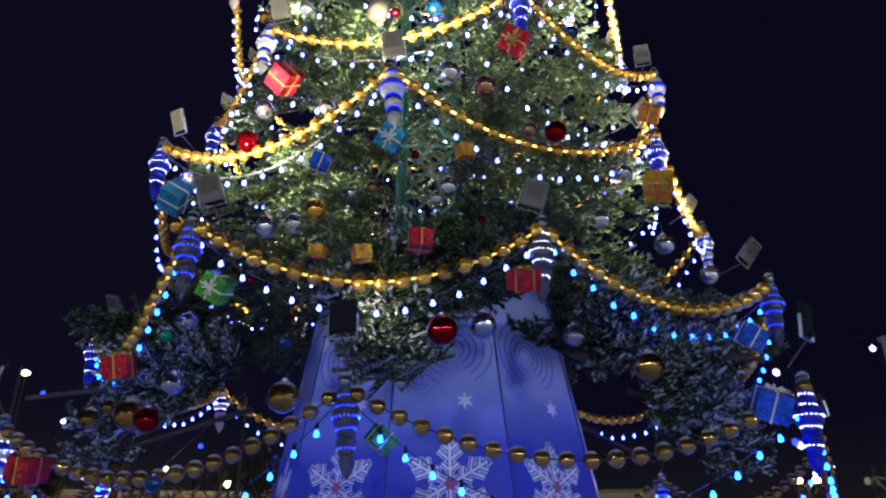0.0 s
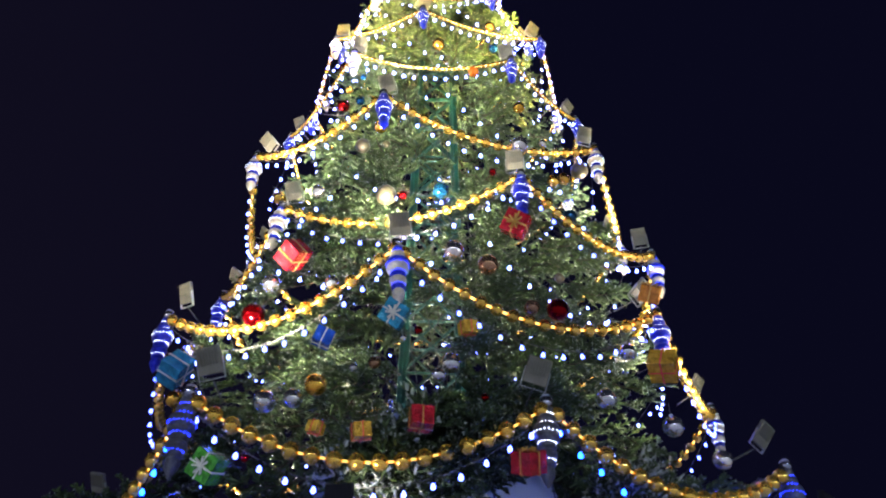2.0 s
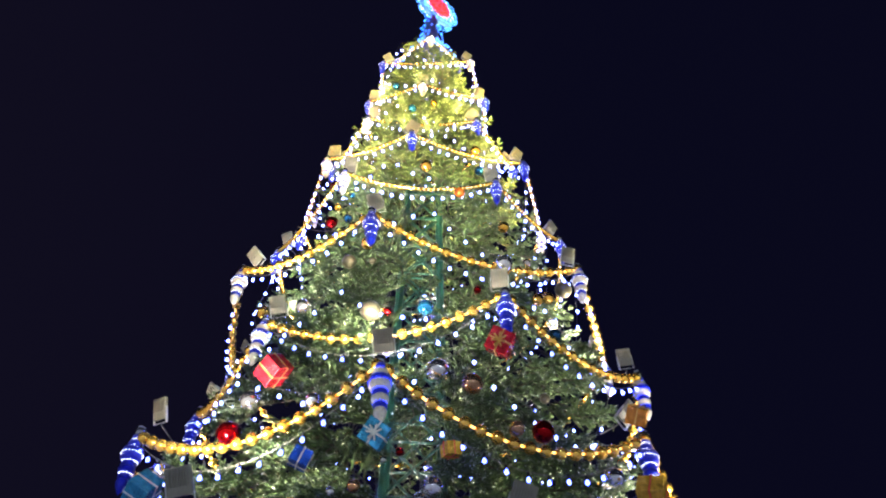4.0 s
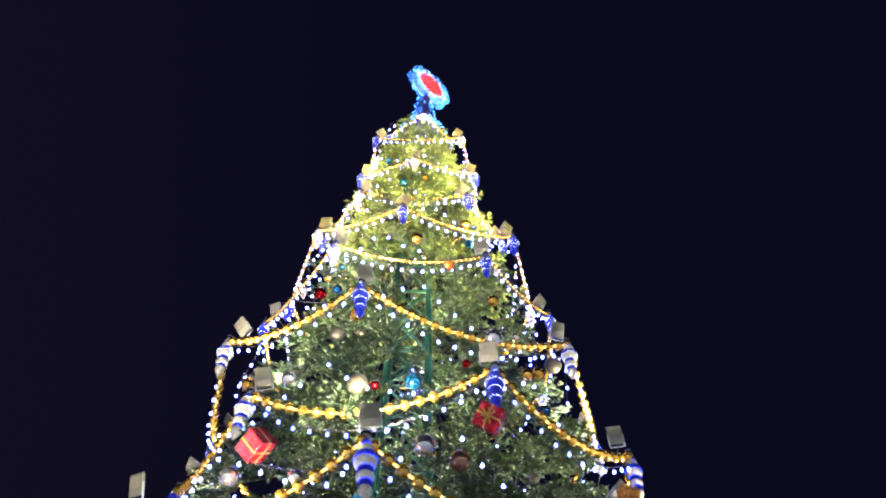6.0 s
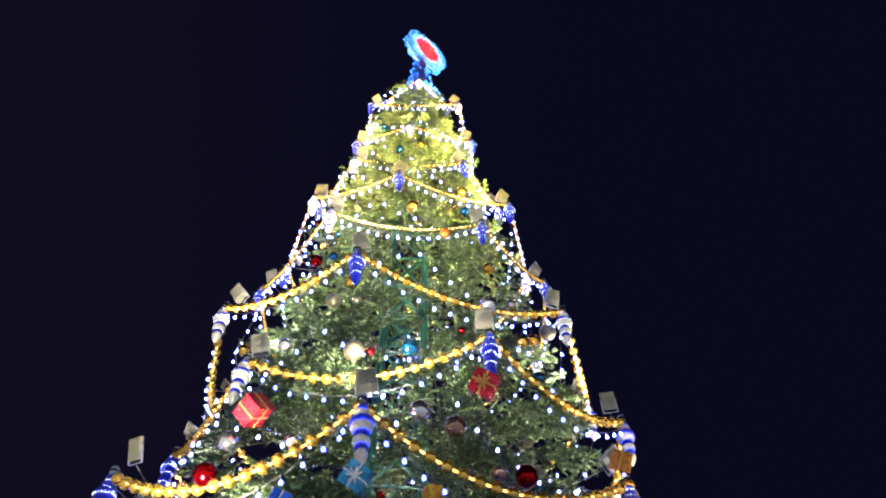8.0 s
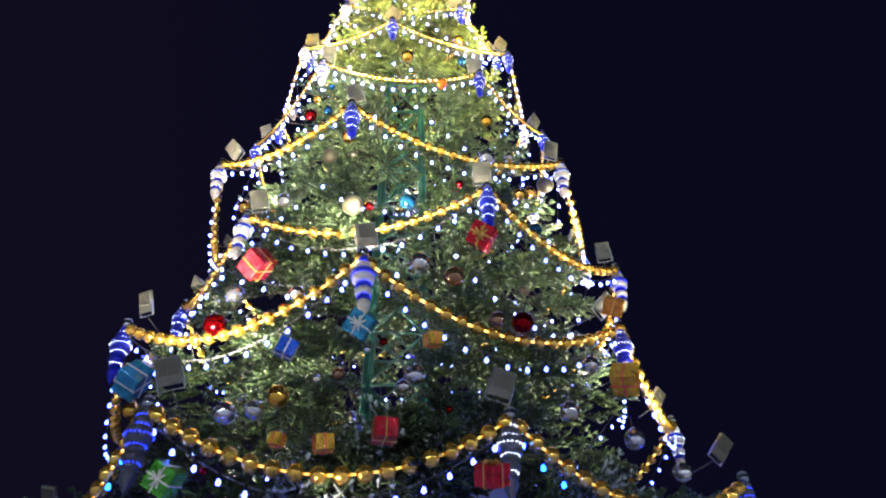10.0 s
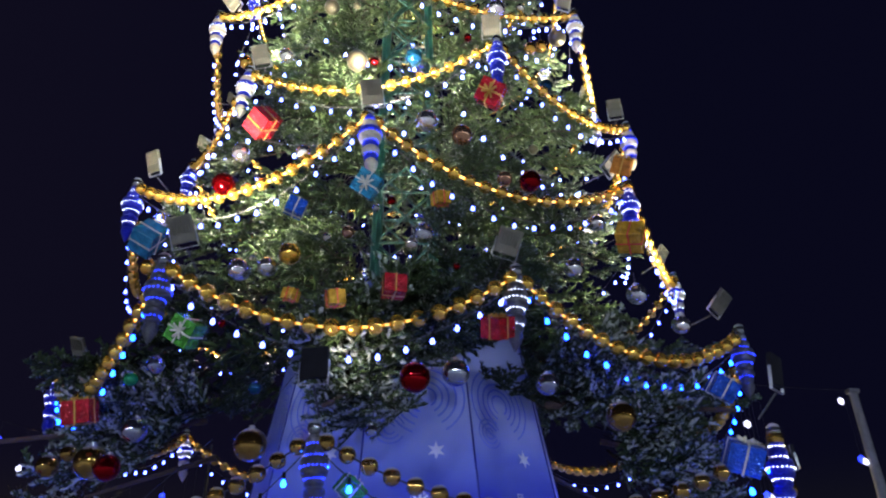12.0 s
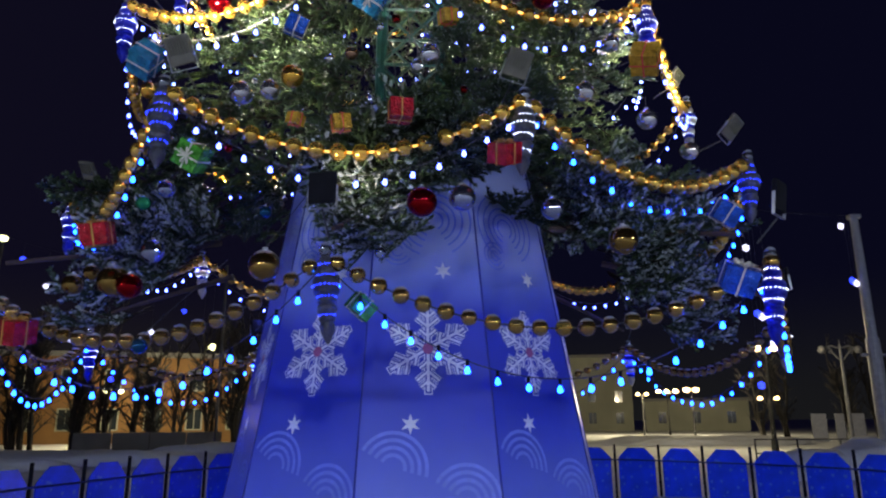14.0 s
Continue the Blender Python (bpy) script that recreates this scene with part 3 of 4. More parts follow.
def lamp_swag(p, q, sag, colours, step, drop=0.03, big=1.0, sockets=True):
    t = thing("lamp_garland", Matrix.Translation(p), "sagging cable of small %s lamps" % ("cyan" if colours[0] == "cyan" else "cool white"), "string lights", "lamp garlands round the tree")
    line = [c - p for c in sagging(p, q, sag, 40, 0.04)]
    bm = bmesh.new()
    tube(bm, line, 0.005, 5)
    part("cable", bm, PALE_CABLE if colours[0] == "ice" else CABLE, t)
    places = evenly(line, step)
    for i, c in enumerate(places):
        u = i / max(1, len(places) - 1)
        m = Matrix.Translation(c + Vector((0, 0, -0.055 - drop * rng.random())))
        b = piece("bulb", BULB[colours[0] if u < 0.5 else colours[1]], t, m @ Matrix.Scale(big, 4))
        if sockets:
            piece("socket", SOCKET, b)
    return t


LAMP_COLOURS = {"A": ("cyan", "cyan"), "B": ("ice", "ice"), "C": ("ice", "ice"), "D": ("ice", "white")}
SWAG = {"A": (0.48, 0.76), "B": (0.55, 0.70), "C": (0.52, 0.74), "D": (0.50, 0.72), "E": (0.46, 0.64), "F": (0.42, 0.6), "G": (0.36, 0.5), "H": (0.34, 0.5), "I": (0.3, 0.42), "J": (0.25, 0.35), "K": (0.2, 0.3)}
for tier, z, pts in TIERS:
    n = len(pts)
    for k in range(n):
        p, q = ring(*pts[k], z - 0.10), ring(*pts[(k + 1) % n], z - 0.10)
        span = (q - p).length / 3.1
        sb, sl = SWAG[tier]
        fine = tier in "ABCDE"
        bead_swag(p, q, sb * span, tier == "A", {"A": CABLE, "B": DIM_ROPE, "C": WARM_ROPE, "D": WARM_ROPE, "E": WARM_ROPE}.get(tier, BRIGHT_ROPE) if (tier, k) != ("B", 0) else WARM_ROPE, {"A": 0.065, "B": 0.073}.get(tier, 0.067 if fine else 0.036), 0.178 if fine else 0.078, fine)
        cols = LAMP_COLOURS.get(tier, ("white", "white"))
        if tier == "B" and k in (2, 3, 0):
            cols = ("cyan", "cyan")
        if (tier, k) == ("A", 3):
            sl = 0.52
        lamp_swag(p + Vector((0, 0, -0.06)), q + Vector((0, 0, -0.06)), sl * span, cols, 0.23 if fine else 0.16, 0.03, {"A": 1.05, "B": 1.0, "C": 0.95}.get(tier, 0.92), fine)
        if tier in "CDEFGHIJ":
            a, b = (pts[k][0], pts[k][1] * 0.9), (pts[(k + 1) % n][0], pts[(k + 1) % n][1] * 0.9)
            lamp_swag(ring(a[0] + 14, a[1], z + 0.55), ring(b[0] + 14, b[1], z + 0.45), 0.5 * span, ("white", "white"), 0.30 if tier in "CDEF" else 0.22, 0.12, 0.9, False)

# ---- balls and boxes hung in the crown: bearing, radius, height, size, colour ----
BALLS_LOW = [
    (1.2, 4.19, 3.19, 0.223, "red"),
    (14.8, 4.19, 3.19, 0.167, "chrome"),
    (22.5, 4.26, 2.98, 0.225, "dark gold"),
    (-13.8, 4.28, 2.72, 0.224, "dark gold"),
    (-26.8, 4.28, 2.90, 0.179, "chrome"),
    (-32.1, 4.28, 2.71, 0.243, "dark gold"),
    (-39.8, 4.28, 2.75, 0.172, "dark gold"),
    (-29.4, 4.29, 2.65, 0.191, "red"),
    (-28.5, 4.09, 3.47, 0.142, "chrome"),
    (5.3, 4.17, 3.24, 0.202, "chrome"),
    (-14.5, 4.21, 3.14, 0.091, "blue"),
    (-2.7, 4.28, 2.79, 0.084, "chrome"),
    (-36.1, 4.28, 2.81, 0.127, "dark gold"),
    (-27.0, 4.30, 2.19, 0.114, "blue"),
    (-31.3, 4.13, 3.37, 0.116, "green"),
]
BALLS_MID = [
    (-22.5, 3.76, 4.38, 0.200, "silver"),
    (-18.2, 3.77, 4.36, 0.170, "silver"),
    (-15.3, 3.75, 4.47, 0.194, "gold"),
    (-31.0, 3.54, 5.55, 0.232, "red"),
    (2.5, 3.71, 4.65, 0.182, "silver"),
    (0.9, 3.74, 4.52, 0.123, "silver"),
    (24.4, 3.74, 4.48, 0.183, "silver"),
    (36.4, 3.76, 4.40, 0.197, "silver"),
    (47.4, 3.81, 4.27, 0.189, "silver"),
    (15.6, 3.56, 5.43, 0.150, "bronze"),
    (20.2, 3.55, 5.47, 0.219, "red"),
    (32.2, 3.61, 5.17, 0.170, "silver"),
    (-2.0, 3.64, 5.02, 0.080, "red"),
    (-10.5, 3.72, 4.62, 0.082, "silver"),
    (-7.7, 3.71, 4.66, 0.116, "bronze"),
    (-47.0, 3.56, 5.46, 0.190, "silver"),
    (6.7, 3.79, 4.30, 0.065, "red"),
    (-4.1, 3.66, 4.93, 0.069, "silver"),
    (-21.4, 3.98, 3.78, 0.065, "red"),
    (-43.8, 3.68, 4.80, 0.166, "gold"),
]
BALLS_HIGH = [
    (-29.5, 3.46, 5.96, 0.203, "silver"),
    (-16.7, 3.50, 5.74, 0.155, "silver"),
    (9.2, 3.46, 5.95, 0.212, "bronze"),
    (3.4, 3.42, 6.12, 0.226, "silver"),
    (-10.5, 3.11, 7.23, 0.238, "pearl"),
    (1.3, 3.09, 7.28, 0.193, "blue"),
    (-46.1, 2.92, 8.11, 0.184, "gold"),
    (33.2, 3.07, 7.38, 0.166, "blue"),
    (-29.6, 2.97, 7.72, 0.184, "silver"),
    (-19.2, 2.89, 8.41, 0.190, "pearl"),
    (23.1, 2.86, 8.59, 0.239, "silver"),
    (47.1, 2.84, 8.83, 0.243, "pearl"),
    (32.0, 2.93, 8.07, 0.161, "gold"),
    (36.5, 2.91, 8.25, 0.165, "gold"),
    (-6.8, 3.12, 7.19, 0.102, "red"),
    (14.0, 2.96, 7.83, 0.096, "red"),
    (-15.0, 2.84, 8.78, 0.180, "gold"),
    (22.3, 3.46, 5.95, 0.104, "pearl"),
    (31.6, 2.83, 8.86, 0.125, "silver"),
]
BALLS_TOP = [
    (0.6, 2.42, 11.13, 0.200, "gold"),
    (12.5, 2.58, 10.31, 0.162, "orange"),
    (24.2, 2.22, 12.24, 0.180, "gold"),
    (-8.7, 1.89, 13.91, 0.168, "blue"),
    (26.4, 2.71, 9.61, 0.172, "gold"),
    (-30.2, 2.70, 9.69, 0.183, "red"),
    (-23.8, 2.71, 9.63, 0.131, "blue"),
    (-40.2, 2.40, 11.26, 0.143, "red"),
    (-30.6, 2.60, 10.18, 0.121, "gold"),
    (-26.0, 2.56, 10.41, 0.096, "blue"),
    (23.1, 2.37, 11.40, 0.150, "blue"),
    (4.3, 1.83, 14.23, 0.126, "gold"),
    (-32.2, 1.34, 16.13, 0.169, "blue"),
    (-12.6, 2.90, 8.34, 0.094, "pearl"),
]
GIFTS = [
    (-1.0, 4.24, 3.88, 0.17, "red"),
    (-6.8, 4.28, 3.77, 0.13, "gold"),
    (-11.5, 4.26, 3.83, 0.10, "gold"),
    (-21.8, 4.36, 3.58, 0.20, "green"),
    (9.0, 4.37, 3.53, 0.18, "red"),
    (-4.9, 3.91, 5.02, 0.21, "teal"),
    (-37.8, 3.95, 4.87, 0.25, "teal"),
    (-13.7, 3.96, 4.80, 0.16, "blue"),
    (4.4, 3.95, 4.86, 0.13, "gold"),
    (33.1, 3.95, 4.87, 0.24, "gold"),
    (39.7, 3.70, 6.03, 0.21, "orange"),
    (-22.7, 3.70, 6.04, 0.25, "red"),
    (13.9, 3.58, 6.45, 0.25, "red"),
    (-29.8, 4.58, 2.99, 0.19, "red"),
    (35.6, 4.46, 3.30, 0.20, "blue"),
    (33.4, 4.61, 2.71, 0.25, "blue"),
    (-5.6, 3.74, 2.50, 0.17, "green"),
    (-41.2, 4.62, 2.34, 0.22, "red"),
]

BALL_MESH = {}


def make_ball(theta, r, z, size, colour, cord=0.12, lean=0.0):
    if colour not in BALL_MESH:
        BALL_MESH[colour] = sphere_mesh("ball", 0.5, SKINS[colour], 24, 16)
    t = thing("bauble", Matrix.Translation(ring(theta, r, z)), "shiny %s bauble with a small metal cap" % colour, "bauble", "baubles on the tree")
    piece("ball", BALL_MESH[colour], t, Matrix.Scale(size, 4))
    bm = bmesh.new()
    rod(bm, (0, 0, size * 0.48), (0, 0, size * 0.58), size * 0.09, sides=10)
    part("cap", bm, STEEL, t)
    bm = bmesh.new()
    rod(bm, (0, 0, size * 0.57), ring(theta, r - lean, z + size * 0.57 + cord) - ring(theta, r, z), 0.003, sides=4)
    part("hook", bm, CABLE, t)


for row in BALLS_LOW:
    make_ball(*row, 0.75, 0.85)
for row in BALLS_MID + BALLS_HIGH + BALLS_TOP:
    make_ball(*row)

FOIL = {
    "red": surface("red foil", (0.48, 0.012, 0.025), 0.22, 0.45, vary=0.6, scale=14, fine=55, bump=0.9),
    "gold": surface("gold foil", (0.72, 0.40, 0.04), 0.22, 0.45, vary=0.6, scale=14, fine=55, bump=0.9),
    "green": surface("green foil", (0.07, 0.34, 0.03), 0.22, 0.45, vary=0.6, scale=14, fine=55, bump=0.9),
    "teal": surface("teal foil", (0.03, 0.26, 0.42), 0.22, 0.45, vary=0.6, scale=14, fine=55, bump=0.9),
    "blue": surface("blue foil", (0.02, 0.10, 0.55), 0.22, 0.45, vary=0.6, scale=14, fine=55, bump=0.9),
    "orange": surface("orange foil", (0.60, 0.22, 0.03), 0.22, 0.45, vary=0.6, scale=14, fine=55, bump=0.9),
}
RIBBON_GOLD = surface("gold ribbon", (0.5, 0.28, 0.05), 0.35, 0.5, vary=0.3)
RIBBON_WHITE = surface("cream ribbon", (0.60, 0.55, 0.45), 0.5, vary=0.3)
RIBBON_RED = surface("red ribbon", (0.6, 0.03, 0.03), 0.4, 0.3, vary=0.3)


HANG = [(0, 0, 12), (4, -10, 25), (0, 14, -15), (112, 32, 20), (22, -22, 30), (118, 30, 15), (60, -24, -25), (10, 18, 30), (8, -10, 20), (14, 24, 35), (30, -40, 20), (40, -24, -28), (118, 28, -14), (14, -8, 30), (24, 30, -30), (20, -26, 38), (20, 35, 45), (12, 10, 25)]


def make_gift(theta, r, z, size, colour, k):
    pitch, roll, turn = HANG[k]
    m = Matrix.Translation(ring(theta, r, z)) @ Matrix.Rotation(radians(theta + turn), 4, "Z") @ Matrix.Rotation(radians(roll), 4, "Y") @ Matrix.Rotation(radians(pitch), 4, "X")
    ribbon = {"gold": RIBBON_RED, "red": RIBBON_GOLD, "orange": RIBBON_GOLD}.get(colour, RIBBON_WHITE)
    t = thing("gift_box", m, "%s foil gift box tied with a ribbon and bow" % colour, "gift box", "gift boxes on the tree")
    h = size * 0.85
    bm = bmesh.new()
    box(bm, size, size, h, None, size * 0.02)
    part("box", bm, FOIL[colour], t)
    w = size * 0.055
    for a in (0, 90):
        bm = bmesh.new()
        e = size / 2 + 0.003
        for c in ((0, -e, 0, w, 0.004, h + 0.01), (0, e, 0, w, 0.004, h + 0.01), (0, 0, h / 2 + 0.004 + a * 0.00003, w, size + 0.01, 0.004), (0, 0, -h / 2 - 0.004 - a * 0.00003, w, size + 0.01, 0.004)):
            box(bm, c[3], c[4], c[5], Matrix.Rotation(radians(a), 4, "Z") @ pose(*c[:3]))
        part("ribbon", bm, ribbon, t)
    for j in range(7):
        bm = bmesh.new()
        a = 2 * math.pi * j / 7
        loop = [Vector((0, 0, h / 2)) + Vector((math.cos(a), math.sin(a), 0)) * size * 0.30 * math.sin(math.pi * s / 8) + Vector((0, 0, size * (0.02 + 0.16 * math.sin(math.pi * s / 8) ** 2 * (s / 8)))) for s in range(9)]
        tube(bm, loop, size * 0.04, 5)
        part("bow_loop", bm, ribbon, t)
    bm = bmesh.new()
    up = m.to_3x3().inverted() @ Vector((0, 0, 0.45))
    inward_way = m.to_3x3().inverted() @ ((AX - m.translation).normalized() * 0.5)
    rod(bm, (0, 0, h * 0.4), up + Vector((inward_way.x, inward_way.y, inward_way.z)), 0.004, sides=4)
    part("cord", bm, CABLE, t)


for k, row in enumerate(GIFTS):
    make_gift(*row, k)

# ---- the star on top ----
topper = thing("tree_topper", Matrix.Translation(AX + Vector((0.05, 0, 19.6))), "round topper with red lights and blue-white fringe", "tree topper")
bm = bmesh.new()
rod(bm, (0, 0, -0.4), (0.1, 0, 3.7), 0.09, 0.06)
part("pole", bm, MAST, topper)
bm = bmesh.new()
lathe(bm, [(0.0, -0.1), (0.62, 0.0), (0.52, 0.4), (0.34, 0.9), (0.22, 1.7), (0.19, 2.8), (0.0, 2.85)], 16)
part("stem_cover", bm, surface("dark blue tinsel", (0.006, 0.012, 0.16), 0.5, vary=0.5, scale=30, bump=0.4), topper, "dark blue tinsel sleeve", True)
tilt = Matrix.Translation((0.14, 0, 3.8)) @ Vector((0.63, -0.77, -0.085)).to_track_quat("Z", "Y").to_matrix().to_4x4() @ Matrix.Scale(1.15, 4)
bm = bmesh.new()
lathe(bm, [(0, 0.09), (0.55, 0.08), (0.62, 0.03), (0.62, -0.03), (0.55, -0.08), (0, -0.09)], 28, tilt)
part("disc", bm, surface("blue tinsel", (0.03, 0.12, 0.5), 0.5, vary=0.5, scale=30), topper)


def sparks(n, rmin, rmax, size, tilt_m, seed):
    r = random.Random(seed)
    bm = bmesh.new()
    for i in range(n):
        a, d = r.uniform(0, 2 * math.pi), math.sqrt(r.uniform(rmin * rmin, rmax * rmax))
        for s in (-1, 1):
            bmesh.ops.create_icosphere(bm, subdivisions=1, radius=size, matrix=tilt_m @ Matrix.Translation((d * math.cos(a), d * math.sin(a), s * (0.10 + r.random() * 0.03))))
    return bm


tagged(part("red_lamp_disc", sparks(230, 0.0, 0.40, 0.017, tilt, 1), RED_SPARK, topper), "red lights of the topper's middle", kind="stuff")
tagged(part("white_fringe", sparks(70, 0.40, 0.56, 0.008, tilt, 5), SPARK_GLOW, topper), "white fringe lights", kind="stuff")
tagged(part("fringe_lights", sparks(300, 0.42, 0.70, 0.011, tilt, 2), glow("ice blue spark", (0.05, 0.26, 1.0), 2.4, False), topper), "ice-blue fringe lights", kind="stuff")
bm = bmesh.new()
r = random.Random(3)
for i in range(70):
    a, u = r.uniform(0, 2 * math.pi), r.random()
    bmesh.ops.create_icosphere(bm, subdivisions=1, radius=0.022, matrix=Matrix.Translation(((0.22 + 0.22 * (1 - u)) * math.cos(a), (0.22 + 0.22 * (1 - u)) * math.sin(a), 0.6 + 2.2 * u)))
for i in range(90):
    a, u = r.uniform(0, 2 * math.pi), r.random()
    d = 0.82 - 0.36 * u
    bmesh.ops.create_icosphere(bm, subdivisions=1, radius=0.022, matrix=Matrix.Translation((d * math.cos(a), d * math.sin(a), -0.4 + 1.2 * u)))
tagged(part("stem_lights", bm, glow("cyan blue spark", (0.02, 0.14, 1.0), 2.6, False), topper), kind="stuff")

# ---- the pedestal ----

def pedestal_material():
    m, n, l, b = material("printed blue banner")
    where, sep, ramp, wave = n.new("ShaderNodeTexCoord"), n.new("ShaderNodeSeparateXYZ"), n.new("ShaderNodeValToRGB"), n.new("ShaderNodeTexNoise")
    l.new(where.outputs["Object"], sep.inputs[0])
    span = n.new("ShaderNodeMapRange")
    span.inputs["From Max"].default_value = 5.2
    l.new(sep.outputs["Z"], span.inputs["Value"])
    # printed blend; upper stops also hold floodlight's paleness, top stop darkened against lamps
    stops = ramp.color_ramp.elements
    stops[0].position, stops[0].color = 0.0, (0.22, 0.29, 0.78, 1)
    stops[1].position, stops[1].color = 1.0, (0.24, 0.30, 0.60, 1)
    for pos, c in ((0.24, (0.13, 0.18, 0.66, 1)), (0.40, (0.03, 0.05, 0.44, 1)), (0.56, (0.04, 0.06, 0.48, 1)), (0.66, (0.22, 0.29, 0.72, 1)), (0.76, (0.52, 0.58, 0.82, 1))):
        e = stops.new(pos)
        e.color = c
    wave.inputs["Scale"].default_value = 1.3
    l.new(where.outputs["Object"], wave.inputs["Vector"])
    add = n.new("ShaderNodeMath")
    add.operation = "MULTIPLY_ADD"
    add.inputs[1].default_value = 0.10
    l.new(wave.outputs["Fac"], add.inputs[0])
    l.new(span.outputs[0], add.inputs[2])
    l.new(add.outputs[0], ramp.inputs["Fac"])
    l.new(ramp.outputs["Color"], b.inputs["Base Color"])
    b.inputs["Roughness"].default_value = 0.42
    return m


BANNER = pedestal_material()
PRINT_WHITE = surface("printed white", (0.80, 0.81, 0.86), 0.5, vary=0.15)
PRINT_PALE = surface("printed pale blue", (0.20, 0.27, 0.74), 0.5, vary=0.25, scale=3)
CREASE_SHADE = surface("dark blue strip for crease shade", (0.018, 0.026, 0.25), 0.5, vary=0.2)
PRINT_PINK = surface("printed crimson", (0.40, 0.10, 0.25), 0.5, vary=0.15)
pedestal = thing("pedestal", pose(AX.x + 0.09, AX.y, 0), "tapered blue banner-clad pedestal printed with snowflakes", "pedestal")
PED_H, PED_R0, PED_SLOPE, PED_TURN, FACE = 5.3, 2.428, 0.177, -15.2, 36


def ped_r(z):
    return PED_R0 - PED_SLOPE * z


def corner(a, z):
    return ring(a, ped_r(z), z) - AX


def prism(bm, pts, thick):
    """A thin plate with this outline in its own xz plane, front at y = -thick."""
    f = [bm.verts.new((x, -thick, z)) for x, z in pts]
    g = [bm.verts.new((x, 0, z)) for x, z in pts]
    bm.faces.new(f)
    bm.faces.new(g[::-1])
    for i in range(len(pts)):
        j = (i + 1) % len(pts)
        bm.faces.new((f[j], f[i], g[i], g[j]))


def arm_bars(bm, length, w, thick, barbs):
    for k in range(6):
        a = Matrix.Rotation(radians(60 * k), 4, "Y")
        box(bm, w, thick, length, a @ pose(0, -thick / 2, length / 2))
        for at, size in barbs:
            for s in (-1, 1):
                box(bm, w * 0.8, thick * 0.9, size, a @ pose(0, -thick / 2, at) @ Matrix.Rotation(radians(50 * s), 4, "Y") @ pose(0, 0, 0, 0, 0, 0) @ pose(0, 0, size / 2))


MID_BLUE = surface("printed mid blue", (0.05, 0.07, 0.38), 0.5, vary=0.15)
FLAKES = []
for length, wide, thick, mat in ((0.465, 0.082, 0.003, PRINT_WHITE), (0.455, 0.060, 0.005, MID_BLUE), (0.435, 0.030, 0.007, PRINT_WHITE)):
    bm = bmesh.new()
    arm_bars(bm, length, wide, thick, [(0.13, 0.11), (0.23, 0.15), (0.33, 0.10)])
    FLAKES.append(from_bm("printed_snowflake", bm, mat))
bm = bmesh.new()
rod(bm, (0, -0.009, 0), (0, 0, 0), 0.055, sides=18)
FLAKE_DOT = from_bm("snowflake_dot", bm, PRINT_PINK)
bm = bmesh.new()
prism(bm, [((0.10 if k % 2 == 0 else 0.042) * math.sin(math.pi * k / 6), (0.10 if k % 2 == 0 else 0.042) * math.cos(math.pi * k / 6)) for k in range(12)], 0.004)
STAR = from_bm("printed_star", bm, PRINT_WHITE)


def arcs(radii, start, end, wide):
    """One flat printed ring for each radius."""
    made = []
    for r in radii:
        bm = bmesh.new()
        n = 28
        for i in range(n):
            a0, a1 = radians(start + (end - start) * i / n), radians(start + (end - start) * (i + 1) / n)
            q = [((r + d) * math.cos(a), -0.003, (r + d) * math.sin(a)) for a, d in ((a0, 0), (a1, 0), (a1, wide), (a0, wide))]
            bm.faces.new([bm.verts.new(c) for c in q])
        bmesh.ops.remove_doubles(bm, verts=bm.verts, dist=0.0005)
        made.append(from_bm("printed_ring", bm, PRINT_PALE))
    return made


SWIRL_UP = arcs([0.10, 0.17, 0.24, 0.32, 0.41], -60, 250, 0.022)
SWIRL_LOW = arcs([0.10, 0.17, 0.24, 0.31], -15, 150, 0.034)
SWIRL_SMALL = arcs([0.05, 0.10, 0.15], 20, 330, 0.016)
